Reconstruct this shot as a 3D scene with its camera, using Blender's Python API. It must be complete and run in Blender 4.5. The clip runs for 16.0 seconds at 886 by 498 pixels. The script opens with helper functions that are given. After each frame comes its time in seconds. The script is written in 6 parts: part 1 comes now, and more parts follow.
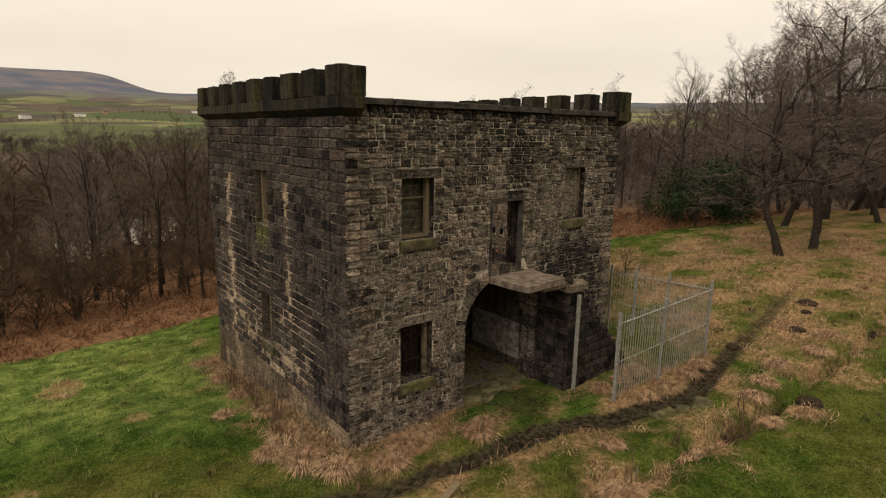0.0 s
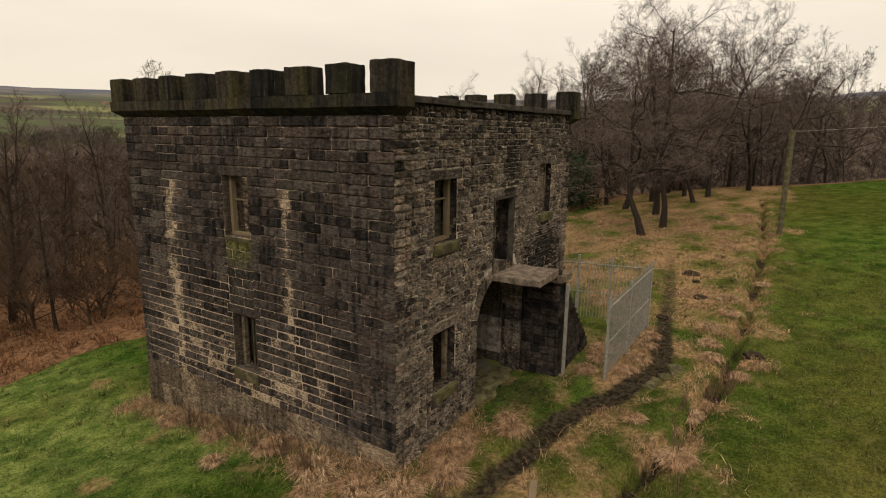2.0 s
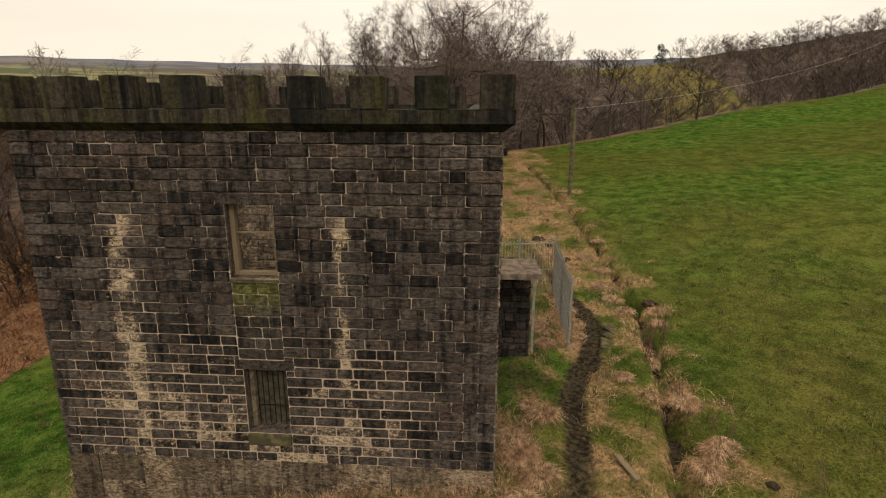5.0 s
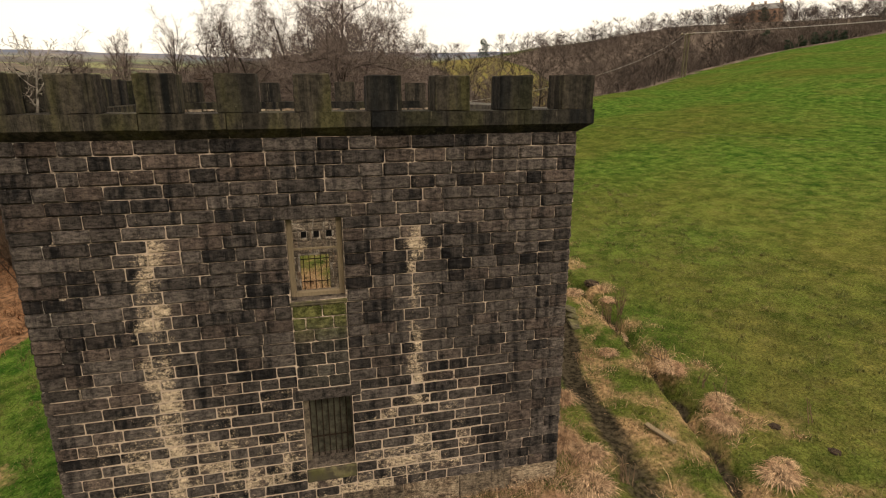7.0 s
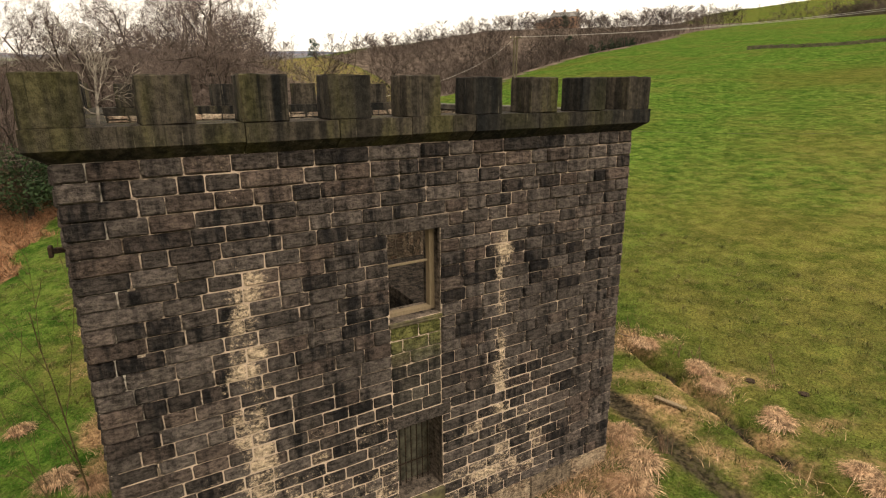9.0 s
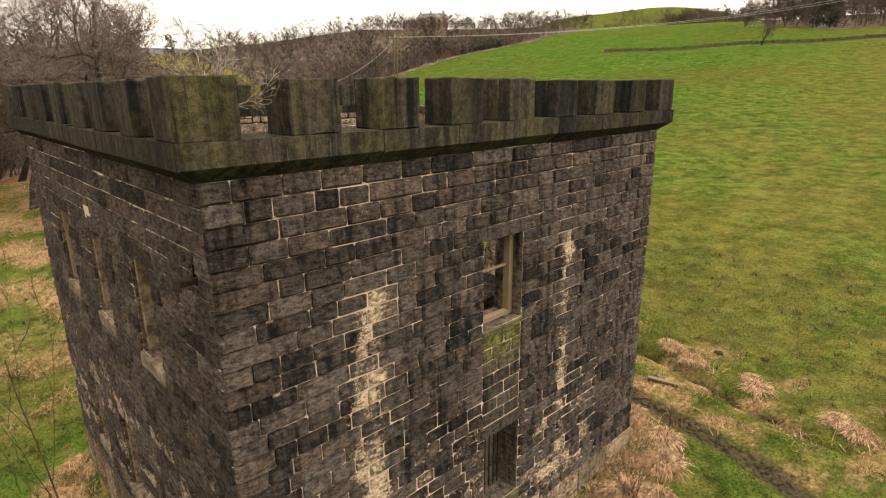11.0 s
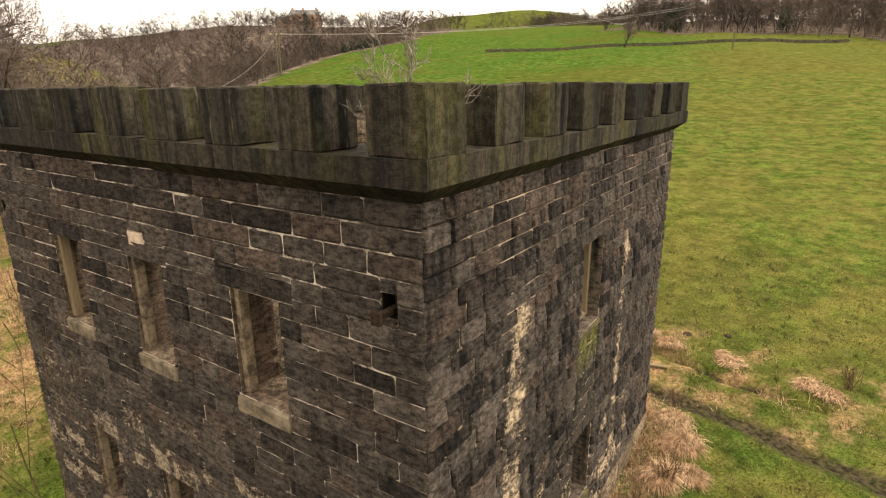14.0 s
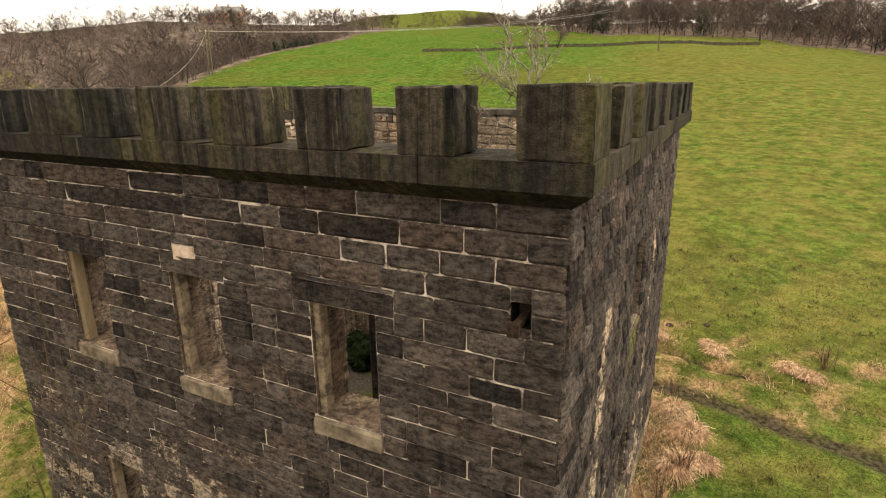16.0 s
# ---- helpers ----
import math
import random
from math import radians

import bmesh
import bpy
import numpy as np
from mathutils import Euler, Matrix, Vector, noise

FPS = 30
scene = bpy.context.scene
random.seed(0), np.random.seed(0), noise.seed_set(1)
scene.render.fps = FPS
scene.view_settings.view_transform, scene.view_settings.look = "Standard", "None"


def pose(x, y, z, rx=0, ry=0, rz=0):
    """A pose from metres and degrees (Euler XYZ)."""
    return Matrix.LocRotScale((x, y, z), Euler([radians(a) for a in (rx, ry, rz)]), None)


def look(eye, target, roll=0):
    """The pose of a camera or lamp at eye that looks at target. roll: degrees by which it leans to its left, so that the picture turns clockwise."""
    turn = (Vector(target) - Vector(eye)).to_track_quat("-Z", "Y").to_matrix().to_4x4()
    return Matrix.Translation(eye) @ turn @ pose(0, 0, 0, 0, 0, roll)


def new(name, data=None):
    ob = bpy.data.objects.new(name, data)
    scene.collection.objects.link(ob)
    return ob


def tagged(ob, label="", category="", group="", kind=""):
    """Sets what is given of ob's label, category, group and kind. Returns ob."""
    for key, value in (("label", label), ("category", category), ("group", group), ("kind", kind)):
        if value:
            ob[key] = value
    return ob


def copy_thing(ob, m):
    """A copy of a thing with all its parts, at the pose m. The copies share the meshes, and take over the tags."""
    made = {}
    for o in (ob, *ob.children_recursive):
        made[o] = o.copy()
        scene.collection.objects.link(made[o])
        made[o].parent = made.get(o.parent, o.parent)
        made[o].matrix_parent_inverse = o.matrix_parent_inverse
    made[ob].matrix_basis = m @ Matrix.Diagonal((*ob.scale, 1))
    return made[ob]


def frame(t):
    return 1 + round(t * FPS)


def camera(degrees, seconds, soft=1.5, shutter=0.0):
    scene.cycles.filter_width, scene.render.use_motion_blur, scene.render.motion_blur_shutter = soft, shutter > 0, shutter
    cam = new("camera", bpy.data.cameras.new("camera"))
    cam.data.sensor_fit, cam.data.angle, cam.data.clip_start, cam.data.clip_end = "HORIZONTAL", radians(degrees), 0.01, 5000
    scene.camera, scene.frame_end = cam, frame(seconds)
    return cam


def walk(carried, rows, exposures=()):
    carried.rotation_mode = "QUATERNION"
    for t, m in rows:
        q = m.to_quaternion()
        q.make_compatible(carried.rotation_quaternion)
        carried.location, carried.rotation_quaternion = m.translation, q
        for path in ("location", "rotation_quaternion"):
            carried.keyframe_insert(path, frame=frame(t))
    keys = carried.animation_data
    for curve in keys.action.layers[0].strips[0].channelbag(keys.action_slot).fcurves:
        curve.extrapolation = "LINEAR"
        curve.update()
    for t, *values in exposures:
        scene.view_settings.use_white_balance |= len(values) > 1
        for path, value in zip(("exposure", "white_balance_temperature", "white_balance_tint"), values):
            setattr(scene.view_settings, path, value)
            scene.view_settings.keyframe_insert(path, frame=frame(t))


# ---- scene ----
cam = camera(76.6, 16.0, soft=1.15)
METRES, EYE, TILT, LEAN, TURN = 28.0, 6.72, 0.0, 0.0, -38.4
START_X, START_Y = -5.30, -9.81
ROWS = [
    (0.0, 0.0, 0.0, 0.0, 0.21, -11.56, -1.0),
    (0.5, -0.0391, 0.0038, -0.0006, -4.41, -11.52, -0.91),
    (1.0, -0.0783, 0.0114, -0.0011, -9.08, -11.5, -0.83),
    (1.5, -0.1175, 0.0227, -0.0006, -13.85, -11.6, -0.75),
    (2.0, -0.1563, 0.0371, 0.0007, -18.68, -11.75, -0.63),
    (2.5, -0.1949, 0.0549, 0.0033, -23.65, -12.06, -0.54),
    (3.0, -0.2317, 0.0756, 0.0075, -28.6, -12.52, -0.43),
    (3.5, -0.2676, 0.0984, 0.0129, -33.56, -13.06, -0.29),
    (4.0, -0.3001, 0.1237, 0.0203, -38.4, -13.78, -0.16),
    (6.5, -0.4115, 0.2824, 0.0356, -60.71, -15.78, 0.03),
    (7.0, -0.4257, 0.3176, 0.0358, -65.01, -15.79, 0.12),
    (7.5, -0.4375, 0.354, 0.0363, -69.38, -15.83, 0.23),
    (8.0, -0.4474, 0.3916, 0.0362, -73.84, -15.78, 0.33),
    (8.5, -0.4536, 0.4289, 0.0369, -78.19, -15.81, 0.37),
    (9.0, -0.457, 0.465, 0.0376, -82.35, -15.87, 0.38),
    (11.5, -0.4478, 0.6001, 0.0411, -97.93, -16.05, 0.51),
    (12.0, -0.4422, 0.6194, 0.042, -100.16, -16.11, 0.49),
    (12.5, -0.4365, 0.6371, 0.0426, -102.28, -16.12, 0.52),
    (13.0, -0.4306, 0.6535, 0.0432, -104.23, -16.19, 0.51),
    (13.5, -0.4247, 0.6688, 0.0435, -106.09, -16.22, 0.52),
    (14.0, -0.4186, 0.6833, 0.0437, -107.86, -16.23, 0.55),
    (14.5, -0.4125, 0.6971, 0.0439, -109.55, -16.22, 0.57),
    (15.0, -0.4057, 0.7104, 0.0442, -111.23, -16.27, 0.55),
    (15.5, -0.3979, 0.7234, 0.0444, -112.91, -16.29, 0.52),
    (16.0, -0.3896, 0.7361, 0.0446, -114.63, -16.35, 0.51),
]
EXPOSURES = [(0.0, 0.0), (2.0, 0.0), (4.0, 0.08), (5.5, 0.28), (7.0, 0.58), (9.0, 0.92), (10.5, 1.12), (12.5, 1.28), (16.0, 1.38)]
walk(cam, [(t, pose(START_X, START_Y, EYE, TILT, LEAN, TURN) @ pose(METRES * x, METRES * y, METRES * z, 90 + pitch, roll, yaw)) for t, x, y, z, yaw, pitch, roll in ROWS], EXPOSURES)

# ---- world and light ----
SUN_EL, SUN_AZ = 36.0, 252.0
world = bpy.data.worlds.new("world")
scene.world = world
world.use_nodes = True
wn, wl = world.node_tree.nodes, world.node_tree.links
wn.clear()
w_out, w_bg = wn.new("ShaderNodeOutputWorld"), wn.new("ShaderNodeBackground")
w_sky, w_mix, w_up = wn.new("ShaderNodeTexSky"), wn.new("ShaderNodeMix"), wn.new("ShaderNodeMix")
w_co, w_noise, w_map = wn.new("ShaderNodeTexCoord"), wn.new("ShaderNodeTexNoise"), wn.new("ShaderNodeMapping")
w_sky.sky_type, w_sky.sun_disc = "NISHITA", False
w_sky.sun_elevation, w_sky.sun_rotation = radians(SUN_EL), radians(SUN_AZ)
w_map.inputs["Scale"].default_value = (1.2, 1.2, 5.0)
w_noise.inputs["Scale"].default_value, w_noise.inputs["Detail"].default_value = 1.6, 5
w_up.data_type = w_mix.data_type = "RGBA"
w_up.inputs["A"].default_value = (10.4, 8.9, 7.1, 1)
w_up.inputs["B"].default_value = (13.6, 12.0, 9.7, 1)
w_mix.inputs["Factor"].default_value = 0.9
wl.new(w_co.outputs["Generated"], w_map.inputs["Vector"])
wl.new(w_map.outputs[0], w_noise.inputs["Vector"])
wl.new(w_noise.outputs["Fac"], w_up.inputs["Factor"])
wl.new(w_sky.outputs[0], w_mix.inputs["A"])
wl.new(w_up.outputs["Result"], w_mix.inputs["B"])
w_sep, w_grad, w_mul = wn.new("ShaderNodeSeparateXYZ"), wn.new("ShaderNodeMapRange"), wn.new("ShaderNodeVectorMath")
w_mul.operation = "SCALE"
for i, v in enumerate((0.12, 0.9, 1.0, 2.1)):
    w_grad.inputs[i + 1].default_value = v
wl.new(w_co.outputs["Generated"], w_sep.inputs[0])
wl.new(w_sep.outputs[2], w_grad.inputs[0])
wl.new(w_mix.outputs["Result"], w_mul.inputs[0])
wl.new(w_grad.outputs[0], w_mul.inputs["Scale"])
wl.new(w_mul.outputs[0], w_bg.inputs["Color"])
wl.new(w_bg.outputs[0], w_out.inputs["Surface"])
w_bg.inputs["Strength"].default_value = 0.08
sun = new("sun", bpy.data.lights.new("sun", "SUN"))
sun.data.energy, sun.data.angle, sun.data.color = 1.1, radians(22), (1.0, 0.93, 0.82)
sun_az, sun_el = radians(SUN_AZ), radians(SUN_EL)
sun.matrix_world = look((math.sin(sun_az) * math.cos(sun_el) * 50, math.cos(sun_az) * math.cos(sun_el) * 50, math.sin(sun_el) * 50), (0, 0, 0))


# ---- materials ----
class Shade:
    """A small builder for procedural node materials."""

    def __init__(self, name, rough=0.85, metal=0.0):
        self.mat = bpy.data.materials.new(name)
        self.mat.use_nodes = True
        self.t = self.mat.node_tree
        self.b = self.t.nodes["Principled BSDF"]
        self.b.inputs["Roughness"].default_value = rough
        self.b.inputs["Metallic"].default_value = metal
        self.b.inputs["Specular IOR Level"].default_value = 0.05
        self.pos = self.node("ShaderNodeNewGeometry").outputs["Position"]

    def node(self, kind, **settings):
        n = self.t.nodes.new(kind)
        for k, v in settings.items():
            setattr(n, k, v)
        return n

    def put(self, sock, v):
        if isinstance(v, bpy.types.NodeSocket):
            self.t.links.new(v, sock)
        elif isinstance(v, (tuple, list)) and len(v) == 3 and sock.type == "RGBA":
            sock.default_value = (*v, 1)
        else:
            sock.default_value = v

    def noise(self, scale, detail=4, rough=0.55, vec=None, stretch=None):
        n = self.node("ShaderNodeTexNoise")
        n.inputs["Scale"].default_value, n.inputs["Detail"].default_value, n.inputs["Roughness"].default_value = scale, detail, rough
        v = vec or self.pos
        if stretch:
            m = self.node("ShaderNodeMapping")
            m.inputs["Scale"].default_value = stretch
            self.put(m.inputs["Vector"], v)
            v = m.outputs[0]
        self.put(n.inputs["Vector"], v)
        return n.outputs["Fac"]

    def mix(self, f, a, b, blend="MIX"):
        n = self.node("ShaderNodeMix", data_type="RGBA", blend_type=blend)
        self.put(n.inputs["Factor"], f), self.put(n.inputs["A"], a), self.put(n.inputs["B"], b)
        return n.outputs["Result"]

    def op(self, kind, a, b=0.0, c=0.0):
        n = self.node("ShaderNodeMath", operation=kind)
        self.put(n.inputs[0], a), self.put(n.inputs[1], b), self.put(n.inputs[2], c)
        return n.outputs[0]

    def span(self, v, a, b, lo=0.0, hi=1.0):
        n = self.node("ShaderNodeMapRange", interpolation_type="SMOOTHSTEP")
        for i, x in enumerate((v, a, b, lo, hi)):
            self.put(n.inputs[i], x)
        return n.outputs[0]

    def xyz(self):
        n = self.node("ShaderNodeSeparateXYZ")
        self.put(n.inputs[0], self.pos)
        return n.outputs[0], n.outputs[1], n.outputs[2]

    def each(self):
        """A random number for each piece, an object of its own or an island."""
        a, b = self.node("ShaderNodeObjectInfo").outputs["Random"], self.node("ShaderNodeNewGeometry").outputs["Random Per Island"]
        return self.op("FRACT", self.op("ADD", a, b))

    def attr(self, name):
        return self.node("ShaderNodeAttribute", attribute_name=name).outputs["Fac"]

    def done(self, colour, height=None, bump=0.3, dist=0.02, rough=None):
        self.put(self.b.inputs["Base Color"], colour)
        if height is not None:
            n = self.node("ShaderNodeBump")
            n.inputs["Strength"].default_value, n.inputs["Distance"].default_value = bump, dist
            self.put(n.inputs["Height"], height)
            self.put(self.b.inputs["Normal"], n.outputs[0])
        if rough is not None:
            self.put(self.b.inputs["Roughness"], rough)
        return self.mat


def gritstone(name, pale, soot, brown, buff, black, moss=None, sooty=0.8, blotch=0.4, cavity_shade=0.45):
    """Weathered gritstone: two functions of the shade give the shapes of the washed streaks and of the soot."""
    s = Shade(name, 0.9)
    r = s.each()
    grain, cloud, streak = s.noise(30, 8, 0.78), s.noise(2.3, 5), s.noise(3.0, 5, 0.6, stretch=(2.5, 2.5, 0.25))
    hewn = s.noise(8, 8, 0.68, stretch=(1, 1, 2.6))
    blot = s.noise(6.5, 6, 0.7)
    r2 = s.op("FRACT", s.op("MULTIPLY", r, 7.13))
    c = s.mix(s.span(r, 0.05, 0.95), tuple(v * 1.15 for v in brown), tuple(v * 0.72 for v in brown))
    c = s.mix(s.op("MULTIPLY", s.span(r2, 0.5, 1.0), 0.6), c, (brown[0] * 1.24, brown[1] * 1.06, brown[2] * 0.97))
    grime = s.span(s.op("ADD", s.op("FRACT", s.op("MULTIPLY", r, 3.7)), s.op("MULTIPLY", s.op("SUBTRACT", s.noise(4.0, 5, 0.65), 0.5), 1.0)), 0.28, 1.12)
    dark = s.op("ADD", s.op("MULTIPLY", grime, sooty), soot(s, streak, cloud))
    dark = s.op("ADD", dark, s.op("MULTIPLY", s.span(blot, 0.48, 0.66), blotch))
    c = s.mix(s.op("MINIMUM", dark, 0.96), c, black)
    p = s.span(s.op("ADD", s.op("ADD", s.noise(15, 9, 0.85, stretch=(1, 1, 1.5)), s.op("MULTIPLY", s.op("SUBTRACT", r2, 0.5), 0.22)), s.op("MULTIPLY", pale(s, streak, cloud), 0.37)), 0.80, 0.97)
    c = s.mix(s.op("MINIMUM", p, 0.82), c, buff)
    if moss:
        c = s.mix(s.op("MULTIPLY", moss(s, streak, cloud), 0.88), c, s.mix(s.span(blot, 0.4, 0.6), (0.046, 0.050, 0.013), (0.105, 0.102, 0.034)))
    # hollows of the hewn grain are shaded in the colour, bumps lightened
    c = s.mix(1.0, c, s.mix(s.span(s.op("ADD", s.op("MULTIPLY", grain, 0.42), s.op("MULTIPLY", hewn, 0.58)), 0.37, 0.63), (cavity_shade, cavity_shade, cavity_shade), (2.15 - cavity_shade,) * 3), "MULTIPLY")
    return s.done(c, s.op("ADD", s.op("MULTIPLY", grain, 0.45), hewn), 1.0, 0.07)


def zone(s, v, centre, half, soft=0.3):
    """1 within half of centre along v, falling to 0 over soft."""
    d = s.op("ABSOLUTE", s.op("SUBTRACT", v, centre))
    return s.span(d, half, half + soft, 1.0, 0.0)


def west_pale(s, streak, cloud):
    x, y, z = s.xyz()
    a = s.op("MULTIPLY", zone(s, s.op("ADD", y, s.op("MULTIPLY", s.op("SUBTRACT", cloud, 0.5), 0.8)), 7.12, 0.02, 0.58), s.span(z, 6.5, 5.0, 0.45, 1.08))
    b = s.op("MULTIPLY", zone(s, s.op("ADD", y, s.op("MULTIPLY", s.op("SUBTRACT", cloud, 0.5), 0.5)), 2.9, 0.0, 0.40), s.span(z, 6.3, 5.0, 0.55, 1.0))
    low = s.op("MULTIPLY", s.span(z, 4.3, 1.5), zone(s, y, 5.1, 2.6, 1.6))
    low = s.op("MULTIPLY", low, s.span(cloud, 0.36, 0.56, 0.5, 0.9))
    return s.op("MAXIMUM", s.op("MAXIMUM", a, b), low)


def west_soot(s, streak, cloud):
    x, y, z = s.xyz()
    mid = s.op("MULTIPLY", s.op("MULTIPLY", zone(s, y, 3.6, 2.6, 1.5), zone(s, z, 3.6, 1.2, 1.4)), 0.14)
    return s.op("ADD", s.op("MULTIPLY", s.span(streak, 0.46, 0.68), 0.6), mid)


def west_moss(s, streak, cloud):
    x, y, z = s.xyz()
    return s.op("MULTIPLY", s.op("MULTIPLY", zone(s, y, 4.55, 0.40, 0.16), s.span(z, 3.45, 4.1)), s.span(z, 4.45, 4.3))


def north_pale(s, streak, cloud):
    x, y, z = s.xyz()
    return s.op("MULTIPLY", s.op("MULTIPLY", s.span(z, 4.8, 2.6), s.span(cloud, 0.4, 0.56, 0.3, 1.0)), 0.95)


def south_pale(s, streak, cloud):
    x, y, z = s.xyz()
    return s.op("MULTIPLY", s.span(cloud, 0.38, 0.58), 0.8)


def south_soot(s, streak, cloud):
    x, y, z = s.xyz()
    drip = s.op("MULTIPLY", zone(s, s.op("ADD", x, s.op("MULTIPLY", cloud, 0.5)), 5.0, 0.12, 0.35), s.span(z, 4.9, 5.5))
    drip = s.op("MAXIMUM", drip, s.op("MULTIPLY", zone(s, x, 7.0, 0.9, 0.8), s.span(z, 4.4, 3.4)))
    top = s.op("MULTIPLY", s.span(z, 5.2, 6.8), 0.35)
    return s.op("ADD", s.op("ADD", s.op("MULTIPLY", s.span(streak, 0.5, 0.7), 0.45), s.op("MULTIPLY", drip, 0.8)), top)


BROWN, BUFF, BLACK = (0.074, 0.0610, 0.0520), (0.40, 0.310, 0.212), (0.0080, 0.0076, 0.0078)
M_WEST = gritstone("gritstone_west", west_pale, west_soot, BROWN, BUFF, BLACK, None, sooty=0.66, blotch=0.25, cavity_shade=0.32)
M_NORTH = gritstone("gritstone_north", north_pale, lambda s, streak, cloud: s.op("MULTIPLY", s.span(streak, 0.5, 0.72), 0.32), (0.066, 0.0550, 0.0475), (0.29, 0.235, 0.175), BLACK, sooty=0.66, blotch=0.25, cavity_shade=0.32)
M_SOUTH = gritstone("gritstone_south", south_pale, south_soot, (0.158, 0.130, 0.103), (0.32, 0.265, 0.20), (0.014, 0.0125, 0.012), sooty=0.75, blotch=0.5, cavity_shade=0.18)
M_PANEL = gritstone("spandrel_stone", lambda s, streak, cloud: s.op("MULTIPLY", cloud, 0.3), west_soot, (0.072, 0.062, 0.050), (0.24, 0.20, 0.135), (0.012, 0.011, 0.010), west_moss, sooty=0.5, blotch=0.3, cavity_shade=0.4)


def make_mortar(name, c1, c2, moss):
    s = Shade(name, 0.95)
    n = s.noise(3.2, 7, 0.75)
    c = s.mix(s.span(n, 0.42, 0.60), c1, c2)
    c = s.mix(s.op("MULTIPLY", s.span(s.noise(1.1, 4), 0.55, 0.7), moss), c, (0.09, 0.09, 0.03))
    return s.done(c, s.noise(40, 5), 0.6, 0.01)


M_STAIR = gritstone("stair_stone", lambda s, streak, cloud: s.op("MULTIPLY", cloud, 0.35), west_soot, (0.046, 0.038, 0.032), (0.17, 0.14, 0.105), BLACK, sooty=0.95, blotch=0.5, cavity_shade=0.3)
M_PLINTH = gritstone("plinth_stone", lambda s, streak, cloud: s.op("ADD", s.op("MULTIPLY", cloud, 0.9), 0.3), west_soot, (0.135, 0.106, 0.074), (0.30, 0.235, 0.16), (0.030, 0.022, 0.017), sooty=0.5, blotch=0.55, cavity_shade=0.35)
M_REVEAL = gritstone("reveal_stone", south_pale, west_soot, (0.115, 0.092, 0.072), (0.2, 0.16, 0.11), BLACK)


def make_washed_mortar():
    s = Shade("lime_mortar", 0.95)
    x, y, z = s.xyz()
    cloud, streak = s.noise(2.3, 5), s.noise(3.0, 5, 0.6, stretch=(2.5, 2.5, 0.25))
    wash = s.op("ADD", s.noise(2.2, 7, 0.75, stretch=(1, 1, 2.2)), s.op("MULTIPLY", west_pale(s, streak, cloud), 0.25))
    c = s.mix(s.span(wash, 0.40, 0.60), (0.060, 0.050, 0.041), (0.42, 0.325, 0.245))
    return s.done(c, s.noise(40, 5), 0.6, 0.01)


M_MORTAR = make_washed_mortar()
M_RUBBLE_CORE = make_mortar("rubble_mortar", (0.10, 0.083, 0.066), (0.44, 0.38, 0.305), 0.1)
M_INNER = gritstone("inner_rubble", south_pale, west_soot, (0.21, 0.165, 0.118), (0.40, 0.33, 0.245), (0.05, 0.042, 0.034), sooty=0.5, blotch=0.35, cavity_shade=0.4)
M_MORTAR_N = make_mortar("white_mortar", (0.075, 0.063, 0.052), (0.50, 0.435, 0.36), 0.1)


def make_coping():
    """Sooty dressed stone, streaked from top to bottom by water, with thin olive algae."""
    s = Shade("mossy_coping", 0.85)
    r = s.each()
    drip = s.noise(4.2, 4, 0.6, stretch=(1.6, 1.6, 0.07))
    fine = s.noise(11, 4, 0.65, stretch=(1.6, 1.6, 0.06))
    moss = s.noise(1.3, 4, 0.6, stretch=(1.2, 1.2, 0.30))
    c = s.mix(s.span(drip, 0.36, 0.64), (0.0065, 0.0065, 0.0065), (0.042, 0.035, 0.027))
    c = s.mix(s.op("MULTIPLY", s.span(r, 0.3, 1.0), 0.4), c, (0.040, 0.033, 0.025))
    c = s.mix(s.op("MULTIPLY", s.span(s.op("ADD", moss, s.op("MULTIPLY", drip, 0.22)), 0.58, 0.78), 0.48), c, (0.058, 0.054, 0.017))
    c = s.mix(s.op("MULTIPLY", s.span(s.op("FRACT", s.op("MULTIPLY", r, 5.3)), 0.1, 0.6, 1.0, 0.0), 0.6), c, (0.010, 0.010, 0.010))
    c = s.mix(s.op("MULTIPLY", s.span(fine, 0.62, 0.74), 0.34), c, (0.23, 0.195, 0.145))
    c = s.mix(s.op("MULTIPLY", s.span(fine, 0.44, 0.32), 0.6), c, (0.006, 0.006, 0.006))
    c = s.mix(s.op("MULTIPLY", s.span(s.noise(30, 4, 0.7), 0.70, 0.75), 0.5), c, (0.30, 0.28, 0.23))
    c = s.mix(1.0, c, s.mix(s.span(s.noise(13, 8, 0.8), 0.36, 0.64), (0.55, 0.55, 0.55), (1.45, 1.45, 1.4)), "MULTIPLY")
    return s.done(c, s.op("ADD", s.noise(60, 4, 0.7), s.noise(9, 4)), 0.7, 0.02)


M_COPING = make_coping()


def make_sill():
    s = Shade("green_sill_stone", 0.9)
    n = s.noise(5, 5)
    c = s.mix(s.span(n, 0.4, 0.65), (0.045, 0.038, 0.027), (0.11, 0.095, 0.05))
    c = s.mix(s.op("MULTIPLY", s.span(s.noise(2.3, 3), 0.42, 0.6), 0.5), c, (0.068, 0.066, 0.018))
    return s.done(c, s.noise(40, 5, 0.7), 0.5, 0.012)


M_SILL = make_sill()


def make_dressed():
    s = Shade("buff_dressed_stone", 0.9)
    n = s.noise(7, 8, 0.75)
    c = s.mix(s.span(n, 0.36, 0.62), (0.050, 0.040, 0.031), (0.185, 0.145, 0.10))
    return s.done(c, s.noise(50, 5, 0.7), 0.5, 0.01)


M_DRESSED = make_dressed()


